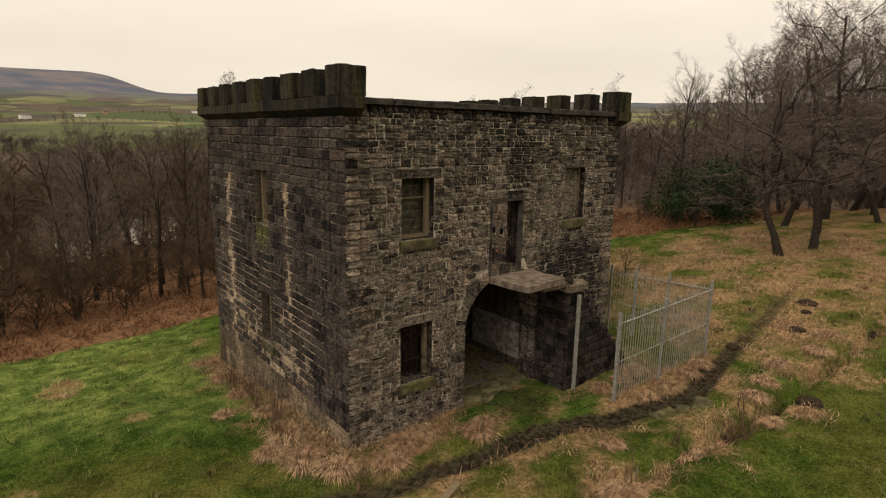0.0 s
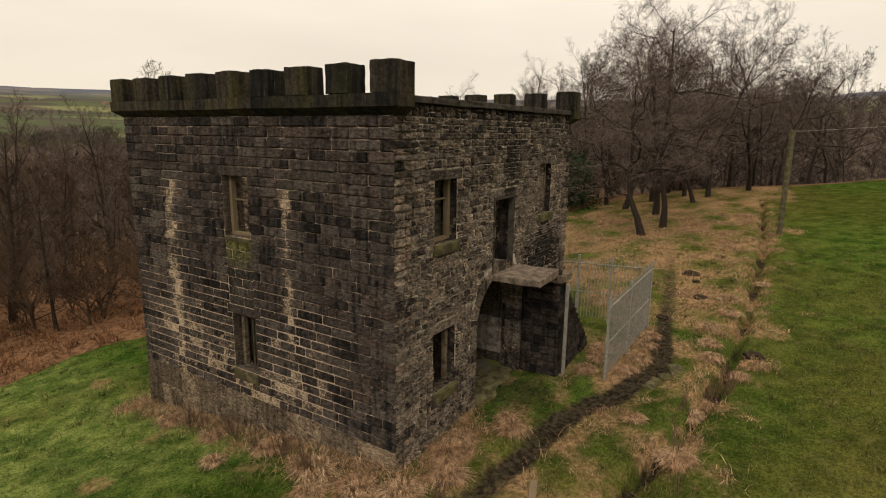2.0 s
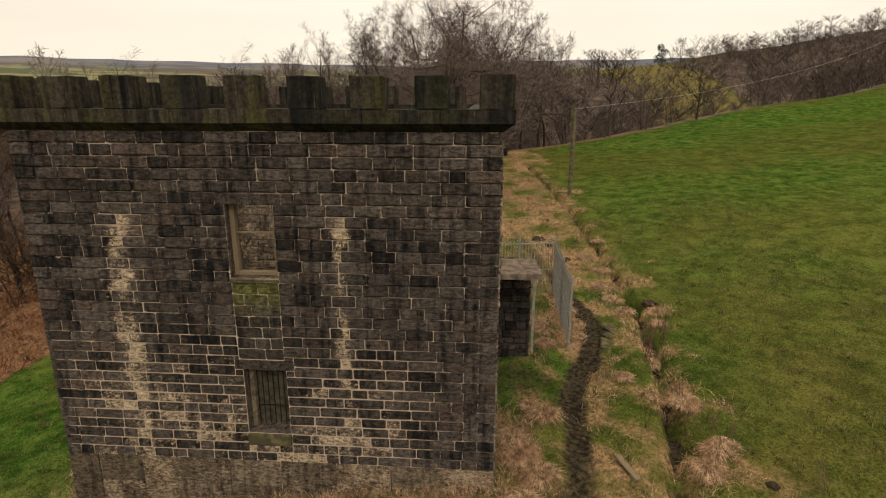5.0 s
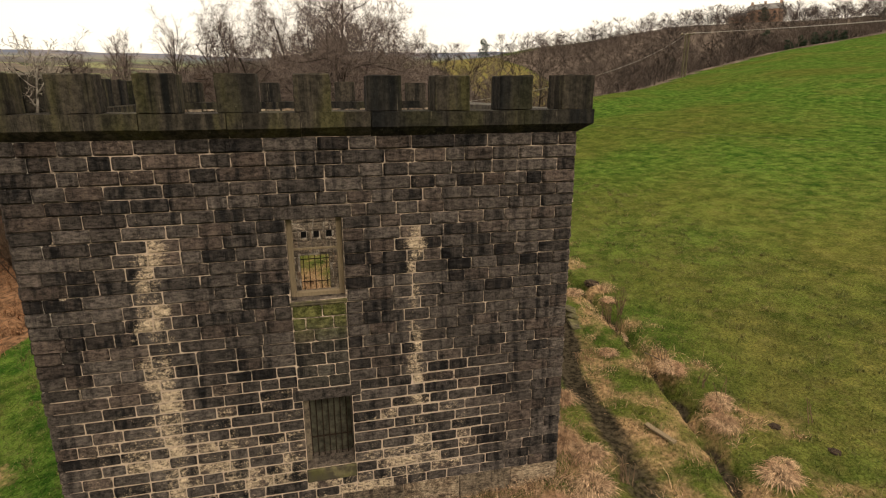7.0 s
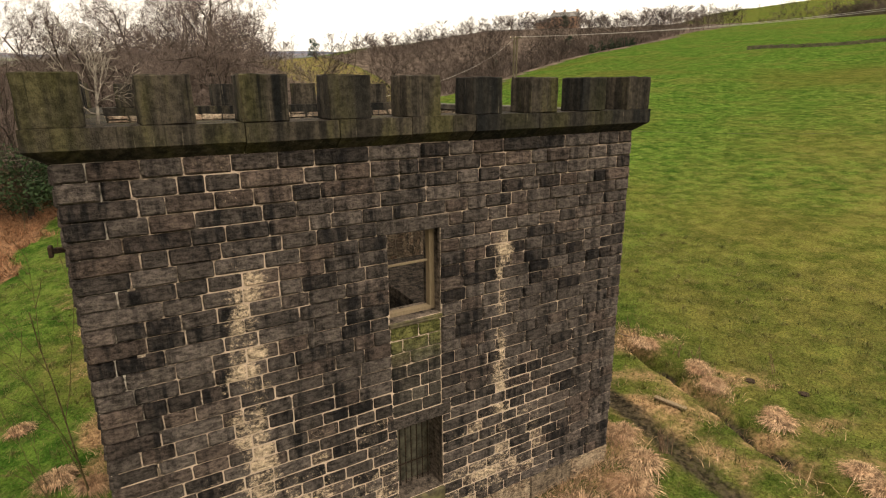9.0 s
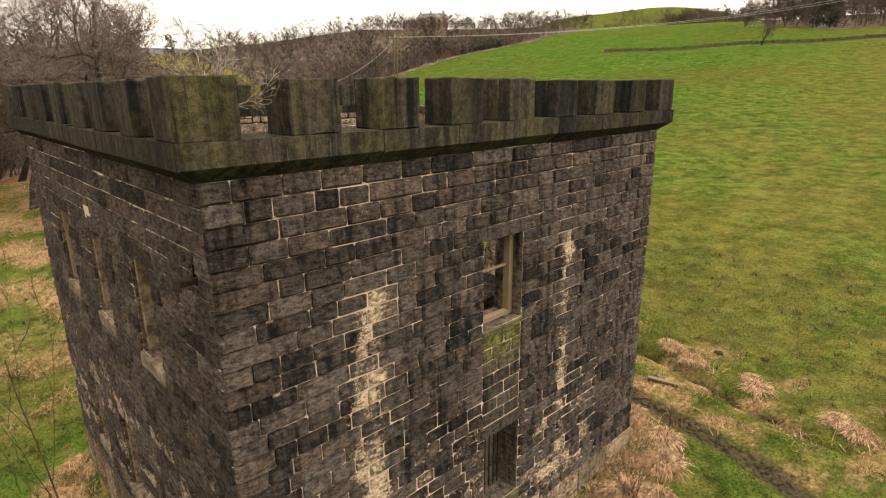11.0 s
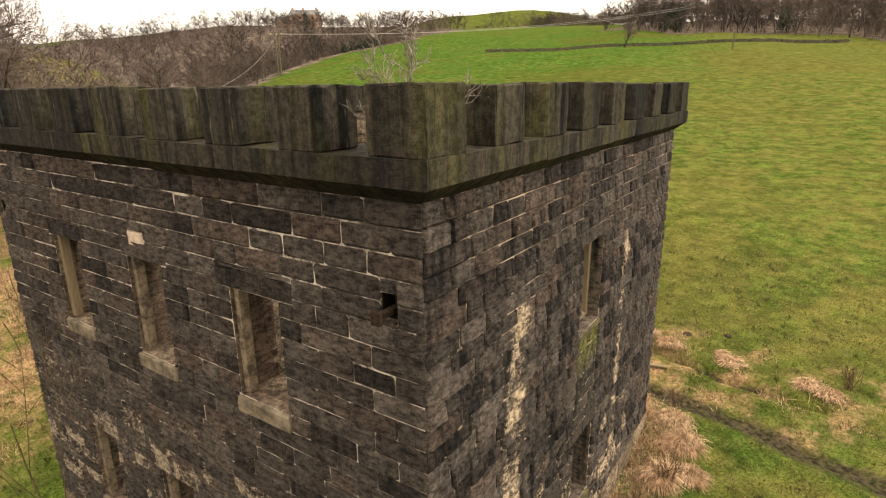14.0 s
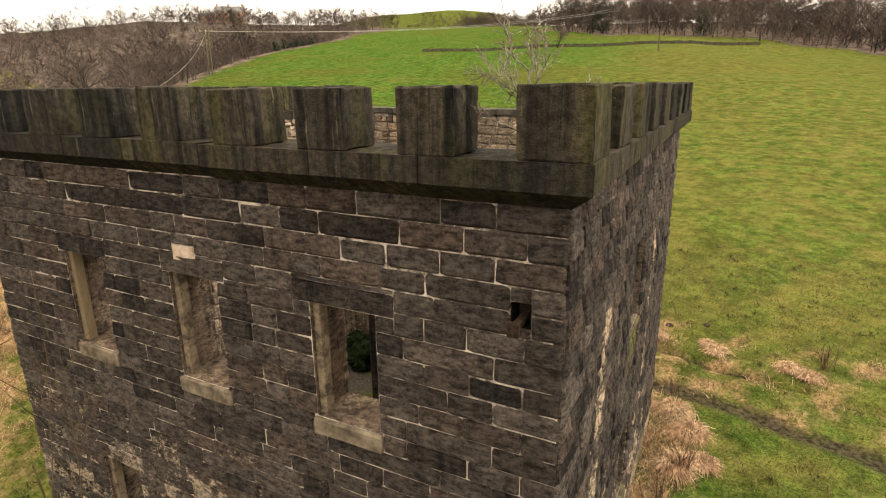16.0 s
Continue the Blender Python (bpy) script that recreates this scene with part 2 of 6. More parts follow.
def make_wood():
    s = Shade("weathered_timber", 0.8)
    n = s.noise(18, 5, 0.6, stretch=(5, 5, 0.35))
    c = s.mix(n, (0.06, 0.044, 0.028), (0.24, 0.185, 0.115))
    return s.done(c, n, 0.4, 0.004)


def make_plain(name, c1, c2, scale=20, rough=0.8, metal=0.0, bump=0.2, dist=0.004):
    s = Shade(name, rough, metal)
    n = s.noise(scale, 5, 0.65)
    return s.done(s.mix(s.span(n, 0.3, 0.7), c1, c2), n, bump, dist)


M_WOOD = make_wood()
M_PAINT = make_plain("peeling_pale_paint", (0.42, 0.36, 0.26), (0.62, 0.56, 0.44), 12, 0.7)
M_SLAB = make_plain("landing_concrete", (0.075, 0.058, 0.045), (0.20, 0.158, 0.122), 6, 0.9, 0, 0.5, 0.01)
M_GALV = make_plain("galvanised_steel", (0.16, 0.155, 0.137), (0.30, 0.285, 0.25), 14, 0.55, 0.2, 0.1)
M_IRON = make_plain("rusted_iron", (0.010, 0.009, 0.008), (0.045, 0.028, 0.018), 25, 0.8, 0.3)
# near-black that stands for the shade deep in holes
M_HOLE_SHADE = make_plain("soot", (0.003, 0.003, 0.003), (0.008, 0.0075, 0.007), 20, 0.95)
M_SLATE = make_plain("dark_coping_slate", (0.02, 0.019, 0.017), (0.07, 0.062, 0.05), 5, 0.8, 0, 0.5, 0.01)
M_RENDER = make_plain("whitewashed_render", (0.07, 0.06, 0.05), (0.30, 0.27, 0.23), 5.0, 0.95, 0, 0.5, 0.01)
def make_gravel():
    s = Shade("gravel_floor", 0.95)
    n = s.noise(26, 6, 0.7)
    c = s.mix(s.span(n, 0.35, 0.68), (0.04, 0.034, 0.028), (0.20, 0.18, 0.155))
    c = s.mix(s.span(s.noise(0.9, 4), 0.46, 0.6), c, s.mix(n, (0.05, 0.062, 0.014), (0.17, 0.165, 0.05)))
    return s.done(c, n, 0.8, 0.03)


M_GRAVEL = make_gravel()
M_BARK = make_plain("dark_bark", (0.014, 0.011, 0.009), (0.044, 0.034, 0.026), 14, 0.9, 0, 0.6, 0.02)
M_TWIG = make_plain("twig_bark", (0.048, 0.037, 0.031), (0.135, 0.104, 0.088), 3, 0.9)
M_TWIG_RED = make_plain("russet_twigs", (0.027, 0.0180, 0.0115), (0.084, 0.055, 0.035), 0.5, 0.9)
M_BIRCH = make_plain("silver_birch_bark", (0.07, 0.059, 0.047), (0.27, 0.235, 0.19), 12, 0.8)
M_TWIG_FAR = make_plain("far_twigs", (0.018, 0.0145, 0.0125), (0.098, 0.075, 0.062), 0.07, 0.95)
M_IVY = make_plain("dark_evergreen", (0.010, 0.018, 0.008), (0.030, 0.048, 0.018), 6, 0.6)
M_CONIFER = make_plain("far_conifer", (0.014, 0.022, 0.014), (0.032, 0.046, 0.026), 2, 0.8)
M_POLE = make_plain("pole_timber", (0.045, 0.040, 0.024), (0.12, 0.105, 0.060), 6, 0.85)
# upper wires: the sky's reflection is put into this light colour
M_WIRE_SKYLIT = make_plain("wire", (0.20, 0.19, 0.175), (0.30, 0.285, 0.26), 3, 0.5, 0.5)
M_LINE = make_plain("dark_wire", (0.02, 0.019, 0.016), (0.04, 0.037, 0.032), 3, 0.6, 0.3)
M_DRYSTONE = make_plain("field_wall_stone", (0.022, 0.021, 0.014), (0.075, 0.066, 0.042), 1.5, 0.95, 0, 0.8, 0.1)
M_HOUSE = make_plain("farmhouse_stone", (0.22, 0.13, 0.09), (0.36, 0.24, 0.17), 0.8, 0.9)
M_ROOF = make_plain("slate_roof", (0.09, 0.085, 0.08), (0.17, 0.16, 0.15), 0.7, 0.8)
M_PANE = make_plain("dark_window_glass", (0.02, 0.02, 0.022), (0.05, 0.05, 0.055), 1, 0.15)
M_WHITE = make_plain("white_render_far", (0.55, 0.53, 0.49), (0.75, 0.72, 0.67), 0.3, 0.9)


def make_leaf(name, a, b, c, lawn=None):
    s = Shade(name, 0.85)
    r = s.each()
    col = s.mix(r, a, b)
    col = s.mix(s.op("MULTIPLY", s.span(s.noise(1.3, 3), 0.4, 0.65), 0.7), col, c)
    if lawn:
        x, y, z = s.xyz()
        col = s.mix(s.op("MULTIPLY", s.op("MULTIPLY", s.span(x, 2.5, -1.0), s.span(y, 1.0, 5.0)), 0.8), col, s.mix(r, *lawn))
    clump = s.noise(7.0, 5, 0.7)
    col = s.mix(1.0, col, s.mix(s.span(clump, 0.36, 0.62), (0.42, 0.40, 0.38), (1.25, 1.22, 1.2)), "MULTIPLY")
    return s.done(col)


M_GRASS = make_leaf("green_grass", (0.042, 0.062, 0.014), (0.118, 0.126, 0.042), (0.160, 0.130, 0.055), ((0.085, 0.132, 0.030), (0.175, 0.208, 0.062)))
M_STRAW = make_leaf("dead_grass", (0.07, 0.042, 0.024), (0.56, 0.395, 0.245), (0.25, 0.150, 0.088))
M_BRACKEN = make_leaf("dead_bracken", (0.11, 0.055, 0.028), (0.23, 0.12, 0.062), (0.19, 0.11, 0.06))


def make_ground():
    s = Shade("grass_ground", 1.0)
    s.b.inputs["Specular IOR Level"].default_value = 0.0
    dry, mud, wood, far = s.attr("dry"), s.attr("mud"), s.attr("wood"), s.attr("far")
    fine, mid, big = s.noise(16, 7, 0.78), s.noise(1.6, 6, 0.7), s.noise(0.16, 5, 0.65)
    huge = s.noise(0.035, 3, 0.55)
    green = s.mix(s.span(mid, 0.35, 0.65), (0.024, 0.066, 0.009), (0.058, 0.108, 0.018))
    green = s.mix(s.attr("lush"), green, s.mix(s.span(mid, 0.35, 0.65), (0.084, 0.145, 0.031), (0.170, 0.226, 0.065)))
    green = s.mix(s.op("MULTIPLY", s.span(big, 0.46, 0.68), 0.7), green, (0.074, 0.094, 0.021))
    green = s.mix(s.op("MULTIPLY", s.span(huge, 0.5, 0.68), 0.6), green, (0.064, 0.070, 0.016))
    green = s.mix(s.op("MULTIPLY", s.span(s.noise(5.5, 5, 0.7), 0.60, 0.72), 0.4), green, (0.14, 0.12, 0.055))
    green = s.mix(s.op("MULTIPLY", s.attr("tan"), s.span(s.noise(0.7, 6, 0.7), 0.35, 0.65, 0.2, 0.8)), green, (0.098, 0.098, 0.027))
    green = s.mix(s.op("MULTIPLY", s.span(s.noise(1.1, 6, 0.75, stretch=(1, 0.6, 1)), 0.55, 0.68), 0.5), green, (0.026, 0.044, 0.008))
    green = s.mix(1.0, green, s.mix(s.span(s.noise(0.8, 9, 0.76), 0.34, 0.66), (0.60, 0.64, 0.62), (1.26, 1.19, 1.14)), "MULTIPLY")
    green = s.mix(1.0, green, s.mix(s.span(fine, 0.33, 0.67), (0.38, 0.37, 0.36), (1.40, 1.25, 1.32)), "MULTIPLY")
    green = s.mix(s.op("MULTIPLY", s.span(s.noise(2.4, 7, 0.75), 0.52, 0.68), 0.36), green, (0.125, 0.105, 0.042))
    straw = s.mix(s.span(s.noise(9, 8, 0.78), 0.34, 0.66), (0.075, 0.046, 0.022), (0.36, 0.235, 0.125))
    d = s.span(s.op("ADD", dry, s.op("MULTIPLY", s.op("SUBTRACT", s.noise(2.6, 5, 0.65), 0.5), 1.1)), 0.25, 0.85)
    c = s.mix(d, green, straw)
    brush = s.mix(s.span(s.noise(3.5, 6, 0.7), 0.35, 0.65), (0.060, 0.036, 0.021), (0.20, 0.11, 0.06))
    brush = s.mix(s.attr("deep"), brush, s.mix(s.span(s.noise(0.4, 6, 0.7), 0.35, 0.65), (0.040, 0.031, 0.026), (0.12, 0.094, 0.074)))
    c = s.mix(s.span(s.op("ADD", wood, s.op("MULTIPLY", s.op("SUBTRACT", mid, 0.5), 0.6)), 0.4, 0.6), c, brush)
    m = s.span(s.op("ADD", mud, s.op("MULTIPLY", s.op("SUBTRACT", s.noise(5, 7, 0.75), 0.5), 0.9)), 0.26, 0.80)
    c = s.mix(m, c, s.mix(s.span(s.noise(9, 5), 0.35, 0.65), (0.014, 0.0115, 0.008), (0.050, 0.040, 0.026)))
    cells = s.node("ShaderNodeTexVoronoi")
    cells.inputs["Scale"].default_value = 0.0055
    stretched = s.node("ShaderNodeMapping")
    stretched.inputs["Scale"].default_value = (1.0, 0.55, 0.3)
    s.put(stretched.inputs["Vector"], s.pos)
    s.put(cells.inputs["Vector"], stretched.outputs[0])
    hue = s.node("ShaderNodeSeparateColor")
    s.put(hue.inputs[0], cells.outputs["Color"])
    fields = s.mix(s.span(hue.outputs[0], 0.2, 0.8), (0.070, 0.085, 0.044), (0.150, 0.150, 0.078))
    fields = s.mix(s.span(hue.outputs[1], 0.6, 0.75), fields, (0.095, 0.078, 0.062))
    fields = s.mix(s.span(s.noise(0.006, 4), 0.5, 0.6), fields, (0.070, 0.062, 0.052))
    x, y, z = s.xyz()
    # blue distance haze is put into the colour of the high ground
    hazy_moor = s.mix(s.span(s.noise(0.0035, 5, 0.6, stretch=(1, 1, 3)), 0.4, 0.62), (0.085, 0.095, 0.125), (0.150, 0.132, 0.135))
    fields = s.mix(s.span(z, 95, 190), fields, hazy_moor)
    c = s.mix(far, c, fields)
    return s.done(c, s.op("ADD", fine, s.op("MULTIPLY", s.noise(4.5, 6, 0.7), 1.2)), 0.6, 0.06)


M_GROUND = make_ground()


# ---- mesh helpers ----
def mesh_of(name, verts, faces, mat, smooth=False):
    me = bpy.data.meshes.new(name)
    me.from_pydata([tuple(v) for v in verts], [], faces)
    me.materials.append(mat)
    if smooth:
        me.polygons.foreach_set("use_smooth", [True] * len(me.polygons))
    me.update()
    return me


def quick_mesh(name, verts, tris, mat):
    """A mesh of triangles from arrays."""
    me = bpy.data.meshes.new(name)
    v, f = np.asarray(verts, np.float32), np.asarray(tris, np.int32)
    me.vertices.add(len(v)), me.loops.add(f.size), me.polygons.add(len(f))
    me.vertices.foreach_set("co", v.ravel())
    me.loops.foreach_set("vertex_index", f.ravel())
    me.polygons.foreach_set("loop_start", np.arange(0, f.size, f.shape[1], dtype=np.int32))
    me.polygons.foreach_set("loop_total", np.full(len(f), f.shape[1], dtype=np.int32))
    me.materials.append(mat)
    me.update(calc_edges=True)
    return me


def part(name, me, parent=None, label="", m=None):
    ob = new(name, me)
    ob.parent = parent
    if m is not None:
        ob.matrix_basis = m
    return tagged(ob, label)


def empty(name, place=(0, 0, 0)):
    ob = new(name)
    ob.location = place
    ob.empty_display_size = 0.2
    return ob


def worn_box(name, size, mat, bevel=0.01, wear=0.0, seed=0, cuts=0):
    """A box on its own base centre, with bevelled and slightly worn edges."""
    rng = random.Random(seed)
    bm = bmesh.new()
    bmesh.ops.create_cube(bm, size=1.0)
    for v in bm.verts:
        v.co = Vector((v.co.x * size[0], v.co.y * size[1], (v.co.z + 0.5) * size[2]))
    if cuts:
        bmesh.ops.subdivide_edges(bm, edges=bm.edges[:], cuts=cuts, use_grid_fill=True)
    if bevel:
        edges = [e for e in bm.edges if e.is_manifold and e.calc_face_angle() > 0.5]
        bmesh.ops.bevel(bm, geom=edges, offset=bevel, segments=1, affect="EDGES")
    if wear:
        for v in bm.verts:
            v.co += Vector([rng.uniform(-wear, wear) for _ in range(3)])
    me = bpy.data.meshes.new(name)
    bm.to_mesh(me)
    bm.free()
    me.materials.append(mat)
    return me


def prism(name, outline, axis_len, mat, wear=0.0, seed=0):
    """An outline in (x, z), drawn out along y from 0 to axis_len."""
    rng = random.Random(seed)
    n = len(outline)
    j = lambda: rng.uniform(-wear, wear)
    verts = [(x + j(), 0 + j(), z + j()) for x, z in outline] + [(x + j(), axis_len + j(), z + j()) for x, z in outline]
    faces = [tuple(range(n)), tuple(range(2 * n - 1, n - 1, -1))] + [(i, n + i, n + (i + 1) % n, (i + 1) % n) for i in range(n)]
    me = mesh_of(name, verts, faces, mat)
    bm = bmesh.new()
    bm.from_mesh(me)
    bmesh.ops.recalc_face_normals(bm, faces=bm.faces)
    bm.to_mesh(me)
    bm.free()
    return me


def bar_mesh(name, a, b, r, mat, sides=6):
    """A round bar from a to b."""
    a, b = Vector(a), Vector(b)
    q = (b - a).to_track_quat("Z", "Y").to_matrix()
    verts, n = [], sides
    for p in (a, b):
        for i in range(n):
            t = 2 * math.pi * i / n
            verts.append(p + q @ Vector((r * math.cos(t), r * math.sin(t), 0)))
    faces = [tuple(range(n))[::-1], tuple(range(n, 2 * n))] + [(i, (i + 1) % n, n + (i + 1) % n, n + i) for i in range(n)]
    return mesh_of(name, verts, faces, mat)


# ---- the lie of the land ----
def soft_ramp(u, w):
    return w * np.logaddexp(0, u / w)


def soft_step(a, b, x):
    t = np.clip((x - a) / (b - a), 0, 1)
    return t * t * (3 - 2 * t)


PATH = [(-14, 1.2), (-8, 0.2), (-4.7, -0.6), (-2.6, -1.15), (0.0, -1.7), (1.9, -2.0), (3.6, -2.1), (5.2, -2.75), (6.4, -3.2), (8.0, -3.35), (10.1, -3.0), (13.3, -2.5), (17.8, -1.7), (23.5, -0.5), (29.5, 0.1), (36, 0.2), (48, -1)]
DITCH = [(-14, -2.2), (-8.0, -2.6), (-5.1, -2.75), (-3.2, -3.0), (-1.0, -3.4), (0.4, -3.75), (2.7, -4.3), (4.5, -4.6), (6.2, -4.85), (9.0, -5.1), (13.7, -5.1), (18.4, -5.0), (23.1, -4.9), (31, -4.3), (42, -3.5)]


def along(line, x, y):
    """The distance from points to a line of corners."""
    best = np.full(np.shape(x), 1e9)
    for (x0, y0), (x1, y1) in zip(line, line[1:]):
        dx, dy = x1 - x0, y1 - y0
        t = np.clip(((x - x0) * dx + (y - y0) * dy) / (dx * dx + dy * dy), 0, 1)
        best = np.minimum(best, np.hypot(x - x0 - t * dx, y - y0 - t * dy))
    return best


def waves(x, y, scale, seed):
    """Smooth noise between about -1 and 1, from sums of waves."""
    rng = np.random.RandomState(seed)
    out = np.zeros(np.shape(x))
    for _ in range(9):
        a, k, p = rng.uniform(0, 6.28), rng.uniform(0.6, 1.7) / scale, rng.uniform(0, 6.28)
        out = out + np.sin(6.28 * k * (x * np.cos(a) + y * np.sin(a)) + p)
    return out / 4.5


def land(x, y):
    x, y = np.asarray(x, float), np.asarray(y, float)
    south = 0.10 * soft_ramp(-y - 5, 2.5) + 0.03 * soft_ramp(-y - 40, 15)
    east = 15 * (1 - np.exp(-0.05 * soft_ramp(x - 3, 2) / 15))
    h = south + east
    h = h - soft_ramp(h - 38, 4) + 0.02 * np.minimum(x, 0) + 0.09 * np.minimum(x - 10, 0) * soft_step(-50, -130, y) * soft_step(-300, -60, x)
    valley = np.interp(soft_ramp(y - 0.5, 1.5), [0, 40, 150, 300, 700, 1500, 4600], [0, -4.8, -17, -19, -6, 0, 0])
    r = np.hypot(x, y)
    far = np.interp(r, [0, 600, 1500, 2500, 3300, 4000, 4600], [0, 0, 32, 95, 170, 215, 205])
    hill = 105 * soft_step(820, 450, x) * np.exp(-((y - 3900) / 550) ** 2)
    hill = hill + 5 * np.exp(-((x - 222) ** 2 + (y + 200) ** 2) / 70 ** 2)
    hill = hill + 20 * np.exp(-(((x - 215) / 95) ** 2 + ((y + 380) / 60) ** 2) ** 2)
    field = np.interp(-y, [-8, 5, 27, 60, 96, 139, 190, 300], [45, 52, 62, 84, 105, 118, 130, 162])
    e = x - field
    gully = (-6.5 * soft_step(0, 26, e) * soft_step(75, 40, e) + 5.5 * soft_step(55, 120, e)) * soft_step(25, -8, y) * soft_step(-215, -165, y) * soft_step(420, 250, r)
    hill = hill + gully
    roll = waves(x, y, 38, 3) * 0.5 * soft_step(25, 80, r) + waves(x, y, 420, 5) * 5 * soft_step(400, 1500, r)
    return h + valley + far + hill + roll


def ground_z(x, y):
    """The land with its small relief: hummocks, the worn path, the ditch."""
    x, y = np.asarray(x, float), np.asarray(y, float)
    near = soft_step(70, 30, np.hypot(x, y))
    inside = (x > 0.2) & (x < 8.9) & (y > 0.2) & (y < 8.9)
    dd, dp = along(DITCH, x, y) + waves(x, y, 1.3, 11) * 0.09, along(PATH, x, y)
    bumps = waves(x, y, 2.2, 7) * 0.045 + waves(x, y, 0.8, 8) * 0.022
    bumps = bumps + 0.10 * np.exp(-((dd - 0.7) / 0.45) ** 2)
    z = land(x, y) + near * (bumps * (1 - inside))
    z = z - near * (0.42 + 0.26 * waves(x, y, 2.2, 33)) * np.exp(-(dd / 0.17) ** 4)
    z = z - near * 0.07 * np.exp(-(dp / 0.3) ** 2)
    return np.where(inside, np.maximum(land(0.0, 0.0), 0.0) + 0.05 + waves(x, y, 2.0, 9) * 0.05, z)


def dryness(x, y):
    """How much dead straw grows there, 0 to 1."""
    x, y = np.asarray(x, float), np.asarray(y, float)
    out = np.maximum(np.maximum(-x, x - 9.05), np.maximum(-y, y - 9.05))
    foot = (0.50 + 0.48 * waves(x, y, 1.4, 20)) * soft_step(1.7, 0.2, out + 0.7 * waves(x, y, 2.5, 21))
    foot = foot * np.where((y < -0.2) & (x > 2.5) & (x < 5.8), 0.35, 1.0)
    ditch = (0.40 + 0.42 * waves(x, y, 2.0, 23)) * soft_step(1.3, 0.2, along(DITCH, x, y) + 0.5 * waves(x, y, 2.6, 22))
    fence = 0.85 * soft_step(0.7, 0.2, np.abs(y + 2.55) + 0.2 * waves(x, y, 2, 25)) * (x > 6.0) * (x < 10.8)
    strip = 0.85 * soft_step(-6.5, -4.0, y + 1.2 * waves(x, y, 5, 26)) * soft_step(9, 13, x) * soft_step(16, 5, y) * (0.68 + 0.40 * waves(x, y, 4, 27))
    apron = (np.where(x < 0, 0.30, 0.42) + 0.32 * waves(x, y, 2.2, 28)) * soft_step(-11, -7, x) * soft_step(16, 11, x) * soft_step(-7.0, -4.5, y) * soft_step(0.3, -1.0, y)
    patch = np.maximum(apron, 0.55 * soft_step(0.75, 1.05, waves(x, y, 5.5, 24)) + 0.5 * soft_step(0.9, 1.2, waves(x, y, 3.1, 29)))
    clearing = 0.44 * soft_step(88, 96, x) * soft_step(260, 240, x) * soft_step(-68, -62, y) * soft_step(-30, -36, y)
    return np.clip(np.maximum.reduce([foot, ditch, fence, strip, clearing, patch * (np.hypot(x, y + 1) < 15) * (y > -7)]), 0, 1)


def muddiness(x, y):
    d = along(PATH, x, y)
    worn = (0.40 + 0.30 * soft_step(6, 2.5, np.abs(x - 6.0))) * soft_step(0.80, 0.02, d + 0.20 * waves(x, y, 1.7, 31)) * soft_step(22, 9, np.hypot(x - 6, y)) + np.where(x < 1, 0.33, 0.36 - 0.12 * soft_step(9, 16, x)) * soft_step(np.where(x < 1, 0.74, 0.46), 0.10, d)
    ditch = 0.95 * soft_step(0.20, 0.08, along(DITCH, x, y) + 0.11 * waves(x, y, 1.3, 11)) * soft_step(-0.5, 0.4, waves(x, y, 3.0, 33))
    mouth = 0.52 * soft_step(2.5, 0.5, np.hypot(x - 4.4, (y + 0.4) * 1.1) + 0.3 * waves(x, y, 1.9, 35))
    inside = 0.4 * ((x > 0.2) & (x < 8.9) & (y > 0.2) & (y < 8.9))
    return np.clip(np.maximum.reduce([worn, ditch, mouth, inside]), 0, 1)


def woodland(x, y):
    """Where leaf litter and bracken cover the ground, 0 to 1."""
    edge = np.interp(x, [-60, -5, 3, 10, 24, 34, 45, 60, 75], [15, 15.5, 16.5, 16, 13, 11.5, 7, 3, -2]) + waves(x, y, 6, 41) * 0.7
    north = soft_step(-0.8, 1.0, y - edge)
    field = np.interp(-y, [-8, 5, 27, 60, 96, 139, 190, 300], [45, 52, 62, 84, 105, 118, 130, 162])
    scrub = soft_step(-2, 3, x - field) * soft_step(135, 105, x - field) * soft_step(14, 4, y) * soft_step(-250, -225, y)
    scrub = scrub * (1 - soft_step(90, 100, x) * soft_step(245, 230, x) * soft_step(-66, -62, y) * soft_step(-34, -40, y))
    belt = soft_step(0, 5, -160 - 0.25 * np.maximum(x + 10, 0) + 0.9 * np.clip(-10 - x, 0, 50) - y) * soft_step(-275, -262, y) * soft_step(72, 62, x)
    north = np.maximum.reduce([north, scrub, belt])
    return north * soft_step(620, 420, np.hypot(x, y))


def axis_steps(lo, hi, fine_lo, fine_hi, step):
    fine = list(np.arange(fine_lo, fine_hi + 1e-6, step))
    up, d = [], step
    v = fine[-1]
    while v < hi:
        d = min(d * 1.09, 160)
        v += d
        up.append(v)
    down, d, v = [], step, fine[0]
    while v > lo:
        d = min(d * 1.09, 160)
        v -= d
        down.append(v)
    return np.array(down[::-1] + fine + up)


